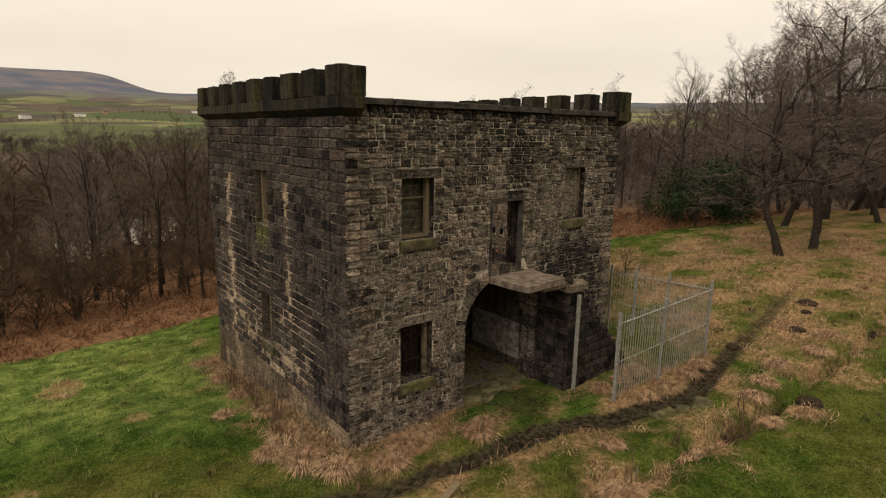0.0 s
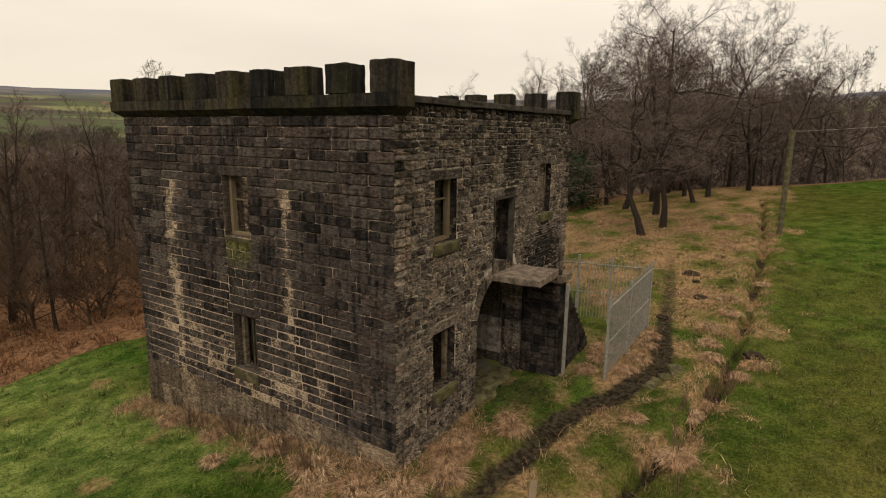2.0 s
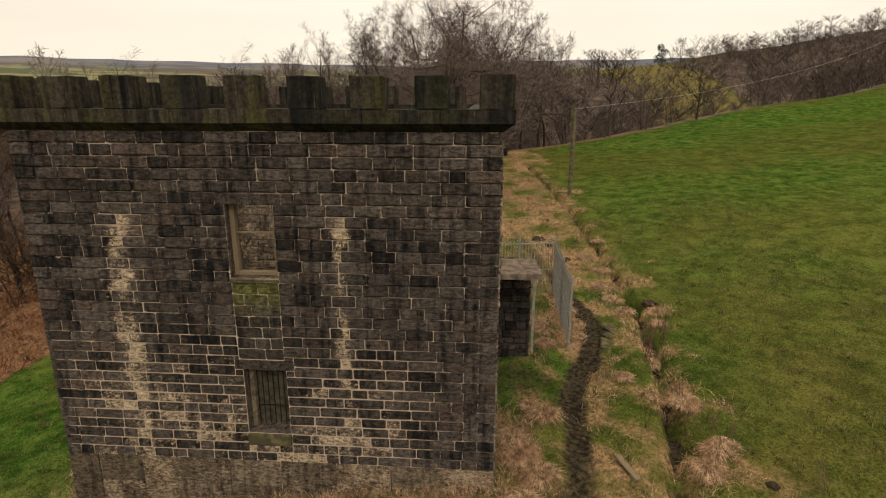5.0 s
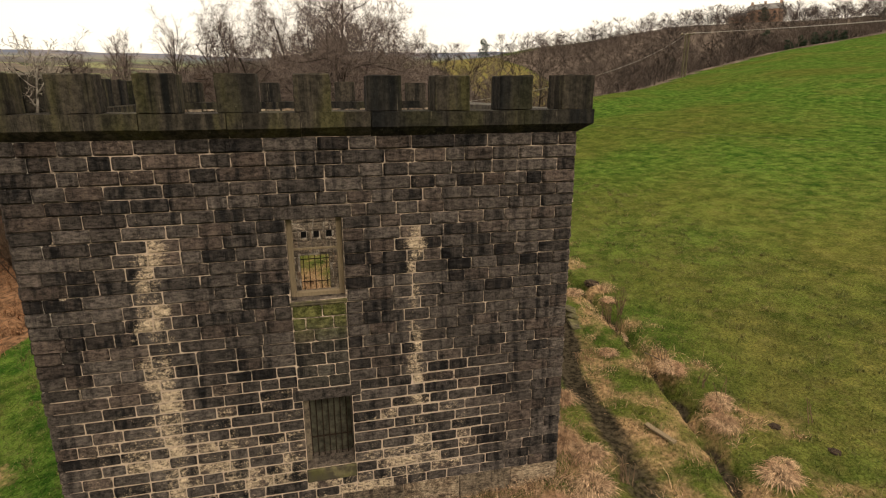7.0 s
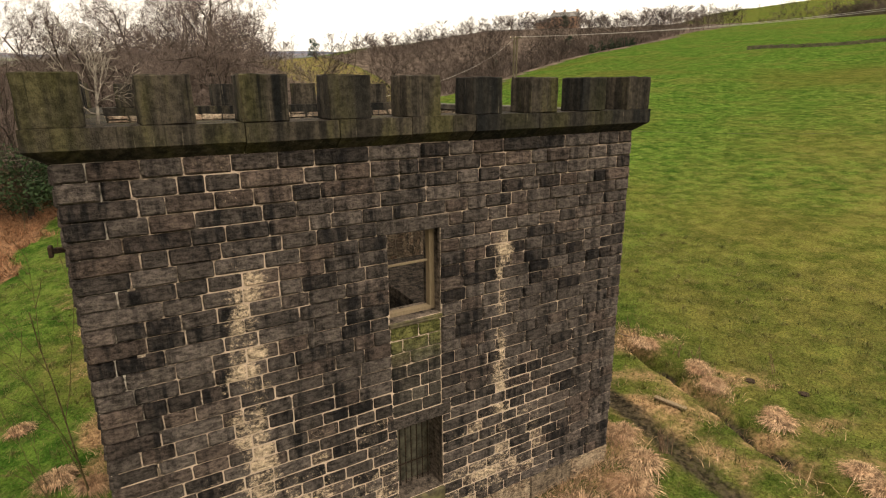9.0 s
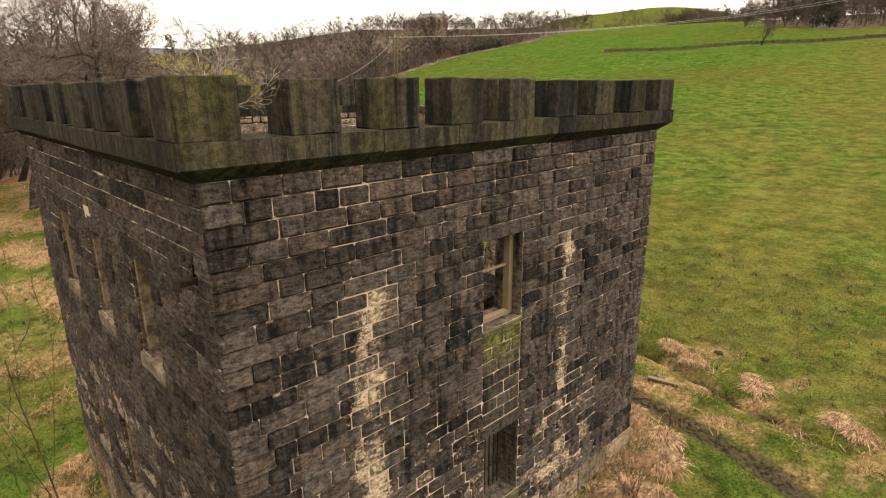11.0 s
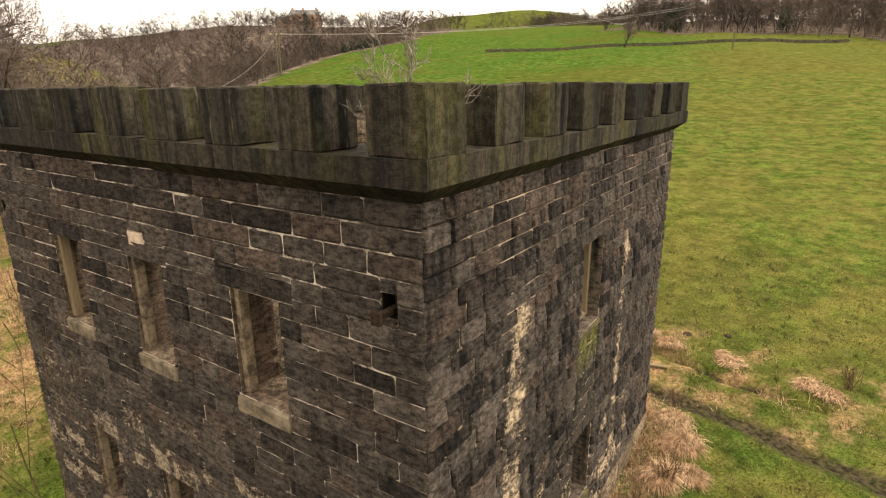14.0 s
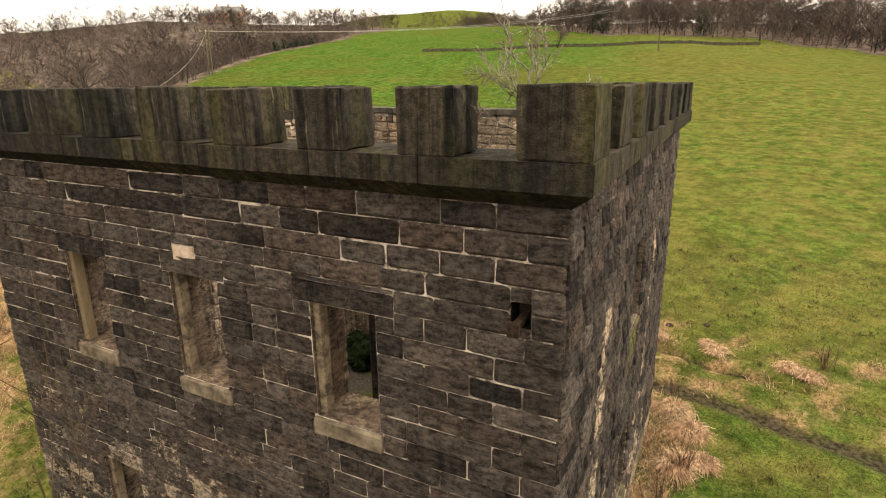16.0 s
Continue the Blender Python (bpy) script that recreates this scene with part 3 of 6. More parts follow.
def build_ground():
    gx, gy = axis_steps(-1600, 4700, -12, 28, 0.14), axis_steps(-2600, 4700, -14, 17, 0.14)
    X, Y = np.meshgrid(gx, gy, indexing="ij")
    Z = ground_z(X, Y)
    nx, ny = X.shape
    idx = np.arange(nx * ny).reshape(nx, ny)
    quads = np.stack([idx[:-1, :-1], idx[1:, :-1], idx[1:, 1:], idx[:-1, 1:]], -1).reshape(-1, 4)
    me = quick_mesh("ground", np.stack([X, Y, Z], -1).reshape(-1, 3), quads, M_GROUND)
    me.polygons.foreach_set("use_smooth", np.ones(len(quads), bool))
    R = np.hypot(X, Y)
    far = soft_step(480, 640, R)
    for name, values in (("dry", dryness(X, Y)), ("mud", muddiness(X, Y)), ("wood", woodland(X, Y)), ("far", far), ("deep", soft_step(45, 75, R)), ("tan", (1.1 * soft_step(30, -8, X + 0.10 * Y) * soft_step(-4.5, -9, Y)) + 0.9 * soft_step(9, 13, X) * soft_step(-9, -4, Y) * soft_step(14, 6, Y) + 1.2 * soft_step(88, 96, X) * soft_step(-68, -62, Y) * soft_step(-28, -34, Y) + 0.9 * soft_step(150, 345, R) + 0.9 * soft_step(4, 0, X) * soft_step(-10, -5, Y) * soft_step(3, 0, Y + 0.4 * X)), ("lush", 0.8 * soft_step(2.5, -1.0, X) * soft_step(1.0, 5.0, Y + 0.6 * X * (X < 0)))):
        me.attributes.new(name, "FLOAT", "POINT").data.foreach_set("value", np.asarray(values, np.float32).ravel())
    return tagged(new("ground", me), "rough green pasture with straw-coloured dead grass and a muddy path", "ground", kind="structure")


build_ground()


# ---- the ruined gatehouse ----
L, T, TOP = 8.89, 0.6, 7.03
FRAMES = {  # origin of each outer face, and its direction along the wall (seen from outside, from right to left)
    "west": (Vector((0, 0, 0)), Vector((0, 1, 0)), Vector((-1, 0, 0))),
    "north": (Vector((0, L, 0)), Vector((1, 0, 0)), Vector((0, 1, 0))),
    "east": (Vector((L, L, 0)), Vector((0, -1, 0)), Vector((1, 0, 0))),
    "south": (Vector((L, 0, 0)), Vector((-1, 0, 0)), Vector((0, -1, 0))),
}


def face_matrix(side, inner=False):
    o, u, n = FRAMES[side]
    if inner:
        o, u, n = o + u * L - n * T, -u, -n
    m = Matrix((u, n, Vector((0, 0, 1)))).transposed().to_4x4()
    m.translation = o
    return m


# openings along each face: u0, u1, z0, z1 (u as in FRAMES)
OPEN = {
    "west": {"upper": (4.10, 5.00, 4.33, 5.73), "lower": (4.08, 4.94, 1.05, 2.45)},
    "north": {"upper_a": (1.88, 2.70, 4.45, 5.80), "upper_b": (4.05, 4.87, 4.42, 5.82), "upper_c": (6.20, 7.00, 4.45, 5.82), "lower_b": (4.10, 4.93, 1.05, 2.48), "lower_c": (6.22, 7.05, 1.05, 2.50), "hole": (0.29, 0.48, 5.95, 6.19), "hole_b": (8.58, 8.77, 5.95, 6.19)},
    "east": {"lower": (3.85, 4.77, 1.40, 2.75)},
    "south": {"upper_1": (L - 2.20, L - 1.34, 4.46, 5.78), "upper_4": (L - 7.45, L - 6.60, 4.50, 5.90), "door": (L - 5.05, L - 3.92, 3.30, 5.20), "lower": (L - 2.20, L - 1.32, 1.14, 2.50), "arch": (L - 5.70, L - 3.20, -1.2, 3.25)},
}


def wall_core(name, side, u0, u1, mat, recess=0.022):
    """A wall with its openings cut through; its faces lie 35 mm behind the stones."""
    holes = list(OPEN[side].values())
    us = sorted({u0, u1, *[v for h in holes for v in h[:2] if u0 < v < u1]})
    zs = sorted({-1.6, TOP + 0.1, *[v for h in holes for v in h[2:] if v > -1.5]})
    solid = lambda i, j: 0 <= i < len(us) - 1 and 0 <= j < len(zs) - 1 and not any(h[0] - 1e-6 <= us[i] and us[i + 1] <= h[1] + 1e-6 and h[2] - 1e-6 <= zs[j] and zs[j + 1] <= h[3] + 1e-6 for h in holes)
    m = face_matrix(side)
    bm = bmesh.new()
    made = {}

    def vert(u, d, z):
        key = (round(u, 4), round(d, 4), round(z, 4))
        if key not in made:
            made[key] = bm.verts.new(m @ Vector((u, d, z)))
        return made[key]

    f, b = -recess, -T + 0.03
    for i in range(len(us) - 1):
        for j in range(len(zs) - 1):
            if not solid(i, j):
                continue
            a, c, z0, z1 = us[i], us[i + 1], zs[j], zs[j + 1]
            bm.faces.new([vert(a, f, z0), vert(a, f, z1), vert(c, f, z1), vert(c, f, z0)])
            bm.faces.new([vert(a, b, z0), vert(c, b, z0), vert(c, b, z1), vert(a, b, z1)])
            for ok, p, q in ((solid(i - 1, j), (a, z0), (a, z1)), (solid(i + 1, j), (c, z1), (c, z0)), (solid(i, j - 1), (c, z0), (a, z0)), (solid(i, j + 1), (a, z1), (c, z1))):
                if not ok:
                    bm.faces.new([vert(p[0], f, p[1]), vert(p[0], b, p[1]), vert(q[0], b, q[1]), vert(q[0], f, q[1])]).material_index = 0 if p[0] == q[0] and p[0] in (us[0], us[-1]) else 1
    bmesh.ops.recalc_face_normals(bm, faces=bm.faces)
    me = bpy.data.meshes.new(name)
    bm.to_mesh(me)
    bm.free()
    me.materials.append(mat)
    me.materials.append(M_REVEAL)
    return new(name, me)


def stone_shapes(count, mat, rough, seed, arris=0.10, skew=0.0, wild=0.7, coursed=False):
    """Unit blocks, one wide and one high, with a hewn front about y = 0 and no back."""
    out = []
    for k in range(count):
        rng = random.Random(seed * 100 + k)
        xs, zs = [-0.5, -0.5 + arris * 0.7, 0.03, 0.5 - arris * 0.7, 0.5], [-0.5, -0.5 + arris * 1.2, 0.5 - arris * 1.2, 0.5]
        verts, faces = [], []
        for i, x in enumerate(xs):
            for j, z in enumerate(zs):
                rim = i in (0, 4) or j in (0, 3)
                corner = i in (0, 4) and j in (0, 3)
                y = rng.uniform(-0.010, -0.004) if rim else rng.uniform(1 - wild, 1.0) * rough * (1.0 if j == 1 else 0.55)
                if coursed and i in (0, 4) and j in (1, 2):
                    y = rng.uniform(-0.05, 0.15) * rough
                s = 0.97 if corner else 1.0
                verts.append((x * s + rng.uniform(-0.010, 0.010) + (rng.uniform(-skew, skew) if rim else 0), y, z * s + (rng.uniform(-0.010, 0.010) if rim else rng.uniform(-0.025, 0.025)) + (rng.uniform(-skew, skew) if rim else 0)))
        at = lambda i, j: i * 4 + j
        for i in range(4):
            for j in range(3):
                faces.append((at(i, j), at(i, j + 1), at(i + 1, j + 1), at(i + 1, j)))
        ring = [at(i, 0) for i in range(5)] + [at(4, j) for j in (1, 2, 3)] + [at(i, 3) for i in (3, 2, 1, 0)] + [at(0, j) for j in (2, 1)]
        base = len(verts)
        for r in ring:
            verts.append((verts[r][0], -0.09, verts[r][2]))
        n = len(ring)
        for i in range(n):
            faces.append((ring[i], ring[(i + 1) % n], base + (i + 1) % n, base + i))
        out.append((np.array(verts), faces, mesh_of("stone", verts, faces, mat)))
    return out


def subtract(spans, a, b):
    out = []
    for s, e in spans:
        if b <= s or a >= e:
            out.append((s, e))
        else:
            if a - s > 0.02:
                out.append((s, a))
            if e - b > 0.02:
                out.append((b, e))
    return out


def ashlar(rng, blocks, z_lo, z_hi, tall, low, long=1.0):
    """Squared courses between z_lo and z_hi round the blocked rectangles: (u, z, width, height)."""
    n = round((z_hi - z_lo) / ((tall + low) / 2))
    hs = np.linspace(low, tall, n) + np.array([rng.uniform(-0.008, 0.008) for _ in range(n)])
    hs *= (z_hi - z_lo) / hs.sum()
    z, out = z_lo, []
    for k, h in enumerate(hs):
        jobs = [(z, z + h, [(0.0, L)])]
        for u0, u1, b0, b1 in blocks:
            nxt = []
            for a, b, spans in jobs:
                if b1 <= a + 0.02 or b0 >= b - 0.02:
                    nxt.append((a, b, spans))
                    continue
                nxt.append((a, b, subtract(spans, u0, u1)))
                inside = [(max(s, u0), min(e, u1)) for s, e in spans if min(e, u1) - max(s, u0) > 0.02]
                if inside and b - b1 > 0.022:
                    nxt.append((b1, b, inside))
                if inside and b0 - a > 0.022:
                    nxt.append((a, b0, inside))
            jobs = nxt
        for a, b, spans in jobs:
            for s, e in spans:
                u = s
                first = True
                while u < e - 1e-3:
                    w = rng.choice((0.27, 0.33, 0.38, 0.42, 0.46, 0.52, 0.66)) * rng.uniform(0.9, 1.1) * long
                    if u == 0.0 and first:
                        w = 0.62 if k % 2 else 0.34
                    if e - u - w < 0.22:
                        w = e - u
                    if w > 0.95:
                        w = (e - u) / 2
                    out.append((u + w / 2, (a + b) / 2, w, b - a))
                    u += w
                    first = False
        z += h
    return out


def rubble(rng, blocks, z_lo, z_hi, coarse=1.0):
    """Small roughly coursed rubble with larger corner stones."""
    out, z, k = [], z_lo, 0
    free = lambda u0, u1, a, b: not any(u1 > x0 + 0.02 and u0 < x1 - 0.02 and b > y0 + 0.02 and a < y1 - 0.02 for x0, x1, y0, y1 in blocks)

    def place(u0, u1, a, b):
        if u1 - u0 < 0.05 or b - a < 0.04:
            return
        if free(u0, u1, a, b):
            out.append(((u0 + u1) / 2, (a + b) / 2, u1 - u0, b - a))
            return
        if u1 - u0 > 0.12:
            mid = (u0 + u1) / 2
            place(u0, mid, a, b), place(mid, u1, a, b)
        elif b - a > 0.12:
            mid = (a + b) / 2
            place(u0, u1, a, mid), place(u0, u1, mid, b)

    while z < z_hi - 0.05:
        h = min(rng.uniform(0.15, 0.27) * coarse, z_hi - z)
        if z_hi - z - h < 0.12:
            h = z_hi - z
        q0, q1 = (0.55, 0.32) if k % 2 else (0.32, 0.55)
        place(0, q0, z, z + h), place(L - q1, L, z, z + h)
        u, end = q0, L - q1
        while u < end - 1e-3:
            w = rng.uniform(0.16, 0.42) * coarse
            if end - u - w < 0.14:
                w = end - u
            kind = rng.random()
            if kind < 0.42:
                c = z + h * rng.uniform(0.35, 0.65)
                v = u + w * rng.uniform(0.35, 0.65)
                place(u, u + w, z, c)
                if kind < 0.2 and w > 0.3:
                    place(u, v, c, z + h), place(v, u + w, c, z + h)
                else:
                    place(u, u + w, c, z + h)
            else:
                place(u, u + w, z, z + h)
            u += w
        z += h
        k += 1
    return out


def lay_stones(wall, side, stones, shapes, seed, pick, joint=0.0125, inner=False, keep=290):
    """The stones that pick chooses first become parts of their own, the rest one joined part."""
    rng = random.Random(seed)
    m = face_matrix(side, inner)
    stones = sorted(stones, key=pick)
    verts, faces, base = [], [], 0
    for k, (u, z, w, h) in enumerate(stones):
        pts, fcs, me = rng.choice(shapes)
        out = rng.gauss(0.0, 0.005)
        flip = rng.choice((-1, 1))
        gap, bed = joint(u, z) if callable(joint) else (joint, joint * 0.7)
        sx, sz = w - gap, h - bed
        if k < keep:
            part("stone", me, wall, m=m @ Matrix.Translation((u, out, z)) @ Matrix.Diagonal((sx, 1, sz, 1)))
        else:
            p = pts * np.array((sx * flip, 1, sz)) + np.array((u, out, z))
            verts.append(p)
            faces.extend([tuple(i + base for i in (f if flip > 0 else f[::-1])) for f in fcs])
            base += len(p)
    if verts:
        me = mesh_of("stonework", np.concatenate(verts), faces, shapes[0][2].materials[0])
        me.transform(m)
        tagged(part("stonework", me, wall), kind="stuff")


def pad(h, du0, du1, z0, z1):
    return (h[0] - du0, h[1] + du1, z0, z1)


STONE_W, STONE_N = stone_shapes(24, M_WEST, 0.046, 1, 0.12, 0.0, 0.4, True), stone_shapes(24, M_NORTH, 0.036, 2, 0.11, 0.0, 0.4, True)
STONE_S, STONE_IN = stone_shapes(24, M_SOUTH, 0.046, 3, 0.16, 0.08), stone_shapes(10, M_INNER, 0.04, 4, 0.16, 0.06)

wall_west = tagged(wall_core("wall_west", "west", 0.022, L - T + 0.03, M_MORTAR, 0.011), "soot-blackened coursed gritstone wall with pale washed streaks", "wall", kind="structure")
wall_east = tagged(wall_core("wall_east", "east", T - 0.03, L - 0.022, M_RUBBLE_CORE), "inner face of a roofless rubble stone wall", "wall", kind="structure")
wall_north = tagged(wall_core("wall_north", "north", 0.022, L - 0.022, M_MORTAR_N, 0.007), "dark coursed gritstone wall with white mortar joints", "wall", kind="structure")
wall_south = tagged(wall_core("wall_south", "south", T - 0.03, L - T + 0.03, M_RUBBLE_CORE, 0.010), "brown rubble stone wall with doorway and broken archway", "wall", kind="structure")


def fitted(name, size, mat, m, wall, label="", bevel=0.015, wear=0.006, seed=0, cuts=1):
    return part(name, worn_box(name, size, mat, bevel, wear, seed, cuts), wall, label, m)


def on_face(side, u, d, z):
    return face_matrix(side) @ Matrix.Translation((u, d, z))


blocked = {}
for side in OPEN:
    blocked[side] = list(OPEN[side].values())

M_SILL_N = make_plain("worn_brown_sill", (0.060, 0.049, 0.036), (0.185, 0.150, 0.108), 5, 0.9, 0, 0.5, 0.012)


# lintels and sills
def lintel(wall, side, key, h=0.26, over=0.14, mat=M_WEST, seed=1):
    u0, u1, z0, z1 = OPEN[side][key]
    fitted("lintel", (u1 - u0 + 2 * over, 0.30, h - 0.012), mat, on_face(side, (u0 + u1) / 2, -0.142, z1), wall, "long single stone lintel", seed=seed)
    blocked[side].append((u0 - over, u1 + over, z1, z1 + h))


def sill(wall, side, key, h=0.2, over=0.03, proud=0.05, mat=M_SILL, seed=1, label="mossy green stone sill"):
    u0, u1, z0, z1 = OPEN[side][key]
    fitted("sill", (u1 - u0 + 2 * over, 0.44, h - 0.008), mat, on_face(side, (u0 + u1) / 2, proud - 0.22, z0 - h), wall, label, seed=seed)
    blocked[side].append((u0 - over, u1 + over, z0 - h, z0))


for key, dz in (("upper", 0.217), ("lower", 0.22)):
    lintel(wall_west, "west", key, dz, 0.16, M_WEST, 3)
    sill(wall_west, "west", key, 0.09 if key == "upper" else 0.26, 0.02, 0.03 if key == "upper" else 0.05)
for i, key in enumerate(("upper_a", "upper_b", "upper_c", "lower_b", "lower_c")):
    lintel(wall_north, "north", key, 0.25, 0.22 if key == "upper_a" else 0.12, M_NORTH, 10 + i)
    sill(wall_north, "north", key, 0.21, 0.04, 0.045, M_SILL_N, 20 + i, "projecting worn stone sill")
for i, key in enumerate(("upper_1", "upper_4", "lower")):
    lintel(wall_south, "south", key, 0.22, 0.2, M_SOUTH, 30 + i)
    sill(wall_south, "south", key, 0.23, 0.05, 0.09, M_SILL, 40 + i)
lintel(wall_south, "south", "door", 0.20, 0.14, M_SOUTH, 50)

# the archway: ring of voussoirs and the filling above them
AX, AZ, AR = L - 4.45, 2.0, 1.25
rng = random.Random(77)
arch_m = face_matrix("south")
n_v = 13
for i in range(n_v):
    a0, a1 = math.pi * i / n_v + 0.006, math.pi * (i + 1) / n_v - 0.006
    r0, r1 = AR, AR + 0.30 + rng.uniform(-0.03, 0.03)
    pts = [(AX + r * math.cos(a), AZ + r * math.sin(a)) for r, a in ((r0, a0), (r1, a0), (r1, a1), (r0, a1))]
    pts = [(min(max(u, L - 5.98), L - 2.92), z) for u, z in pts]
    me = prism("voussoir", pts, T - 0.02, M_SOUTH, 0.008, i)
    part("voussoir", me, wall_south, "", arch_m @ Matrix.Translation((0, -T + 0.025, 0)))
fill = []
for k in range(13):
    a = math.pi * k / 12
    fill.append((AX + (AR + 0.05) * math.cos(a), AZ + (AR + 0.05) * math.sin(a)))
fill = [(min(max(u, L - 5.70), L - 3.20), min(z, 3.25)) for u, z in fill]
half_a = [p for p in fill if p[0] >= AX - 1e-6] + [(AX, 3.30), (L - 3.20, 3.30)]
half_b = [(AX, 3.30)] + [p for p in fill if p[0] <= AX + 1e-6] + [(L - 5.70, 3.30)]
for pts in (half_a, half_b):
    part("arch_filling", prism("arch_filling", pts, T - 0.09, M_REVEAL), wall_south, "", arch_m @ Matrix.Translation((0, -T + 0.045, 0)))
rng = random.Random(78)
z = 1.98
while z < 3.55:
    h = rng.uniform(0.13, 0.19)
    u = L - 5.98
    while u < L - 2.93:
        w = min(rng.uniform(0.16, 0.36), L - 2.92 - u)
        near_u = min(max(AX, u), u + w)
        if math.hypot(near_u - AX, z - AZ) > AR + 0.29 and w > 0.05 and not (z + h > 3.30 and L - 5.12 < u + w and u < L - 3.85):
            part("stone", rng.choice(STONE_S)[2], wall_south, "", arch_m @ Matrix.Translation((u + w / 2, 0.0, z + h / 2)) @ Matrix.Diagonal((w - 0.03, 1, h - 0.025, 1)))
        u += w
    z += h
for z in np.arange(-0.4, 1.95, 0.33):
    for u, s in ((L - 5.70, -1), (L - 3.20, 1)):
        w = 0.30 if int(z * 10) % 2 else 0.42
        fitted("jamb_stone", (w, 0.5, 0.315), M_SOUTH, arch_m @ Matrix.Translation((u + s * (w / 2 - 0.012), -0.235, z)), wall_south, seed=int(z * 7) + s)
blocked["south"].append((L - 5.98, L - 2.92, -1.0, 3.55))

# the blind panel of smaller stones between the two west windows
STONE_P = stone_shapes(8, M_PANEL, 0.024, 8, 0.12, 0.0, 0.6)
rng = random.Random(31)
panel_z = 2.672
for k in range(7):
    u, h = 4.10, 1.566 / 7
    cuts = sorted((rng.uniform(0.22, 0.36), rng.uniform(0.54, 0.70))) if k % 2 else [rng.uniform(0.36, 0.56)]
    for e in cuts + [0.90]:
        w = 4.10 + e - u
        part("stone", rng.choice(STONE_P)[2], wall_west, "", face_matrix("west") @ Matrix.Translation((u + w / 2, -0.006, panel_z + h / 2)) @ Matrix.Diagonal((w - 0.005, 1, h - 0.004, 1)))
        u += w
    panel_z += h
blocked["west"].append((4.10, 5.00, 2.67, 4.24))

# the pale replaced stone over the middle window
fitted("patch_stone", (0.38, 0.25, 0.2), make_plain("pale_new_stone", (0.28, 0.21, 0.16), (0.48, 0.385, 0.305), 9, 0.9), on_face("north", 4.54, -0.115, 6.09 - 0.1), wall_north, "pale replaced stone block")
blocked["north"].append((4.35, 4.73, 5.99, 6.19))

# lining of the putlog holes, near-black in place of the shade of their depth
for u0, u1, z0, z1 in (OPEN["north"]["hole"], OPEN["north"]["hole_b"]):
    w, h = u1 - u0, z1 - z0
    for du, dz, sw, sh in ((0, -h / 2 + 0.006, w, 0.012), (0, h / 2 - 0.006, w, 0.012), (-w / 2 + 0.006, 0, 0.012, h - 0.03), (w / 2 - 0.006, 0, 0.012, h - 0.03)):
        fitted("hole_lining", (sw, 0.4, sh), M_HOLE_SHADE, on_face("north", (u0 + u1) / 2 + du, -0.23, (z0 + z1) / 2 + dz - sh / 2), wall_north, "sooty hole lining", 0, 0, 1, 0)
    fitted("hole_back", (w - 0.03, 0.03, h - 0.03), M_HOLE_SHADE, on_face("north", (u0 + u1) / 2, -0.36, z0 + 0.015), wall_north, "sooty hole back", 0, 0, 1, 0)

# plinths
for wall, side, mat in ((wall_west, "west", M_PLINTH), (wall_north, "north", M_PLINTH)):
    u, k = 0.0, 0
    rng = random.Random(5)
    while u < L - 0.01:
        w = min(rng.uniform(0.7, 1.2), L - u)
        if L - u - w < 0.4:
            w = L - u
        fitted("plinth_stone", (w - 0.012, 0.3, 0.60), mat, on_face(side, u + w / 2, -0.125, -0.20), wall, seed=k)
        fitted("footing_stone", (w - 0.012, 0.34, 1.0), mat, on_face(side, u + w / 2, -0.13, -1.21), wall, seed=k + 50)
        u += w
        k += 1

def west_wash(u, z):
    """How far lime has washed out of the west wall: low down, and under two streaks."""
    low = float(soft_step(3.9, 1.8, z) * soft_step(4.6, 3.2, abs(u - 4.9)))
    run = float(max(soft_step(0.5, 0.2, abs(u - 7.1)), soft_step(0.35, 0.15, abs(u - 2.9))) * soft_step(6.3, 5.4, z))
    return low, run


def west_joint(u, z):
    """Joints are wider where they are washed out."""
    low, run = west_wash(u, z)
    return 0.015 + 0.007 * max(low, run), 0.0065 + 0.019 * max(low, 0.5 * run)


# washed lime that fills the joints almost flush
vs, fs, ids = [], [], {}
for i in range(88):
    for j in range(62):
        u, z = 0.1 + 0.1 * i, 0.42 + 0.1 * j
        low, run = west_wash(u, z)
        ids[i, j] = len(vs)
        vs.append(face_matrix("west") @ Vector((u, -0.015 + 0.007 * max(low, run), z)))
for i in range(87):
    for j in range(61):
        u, z = 0.15 + 0.1 * i, 0.47 + 0.1 * j
        if max(west_wash(u, z)) > 0.12 and not any(a - 0.09 < u < b + 0.09 and c - 0.09 < z < d + 0.09 for a, b, c, d in blocked["west"]):
            fs.append((ids[i, j], ids[i, j + 1], ids[i + 1, j + 1], ids[i + 1, j]))
part("washed_mortar", mesh_of("washed_mortar", vs, fs, M_MORTAR, True), wall_west, "pale lime mortar washed over the joints")

# sockets of the lost floor beams in the inner face, their shade painted black
SLOTS = [(2.84 + 0.39 * i, 3.01 + 0.39 * i, 3.32, 3.52) for i in range(6)]
for u0, u1, z0, z1 in SLOTS:
    fitted("beam_socket", (0.03, u1 - u0, z1 - z0), M_HOLE_SHADE, Matrix.Translation((8.331, (u0 + u1) / 2, z0)), wall_east, "sooty beam socket", 0, 0, 1, 0)

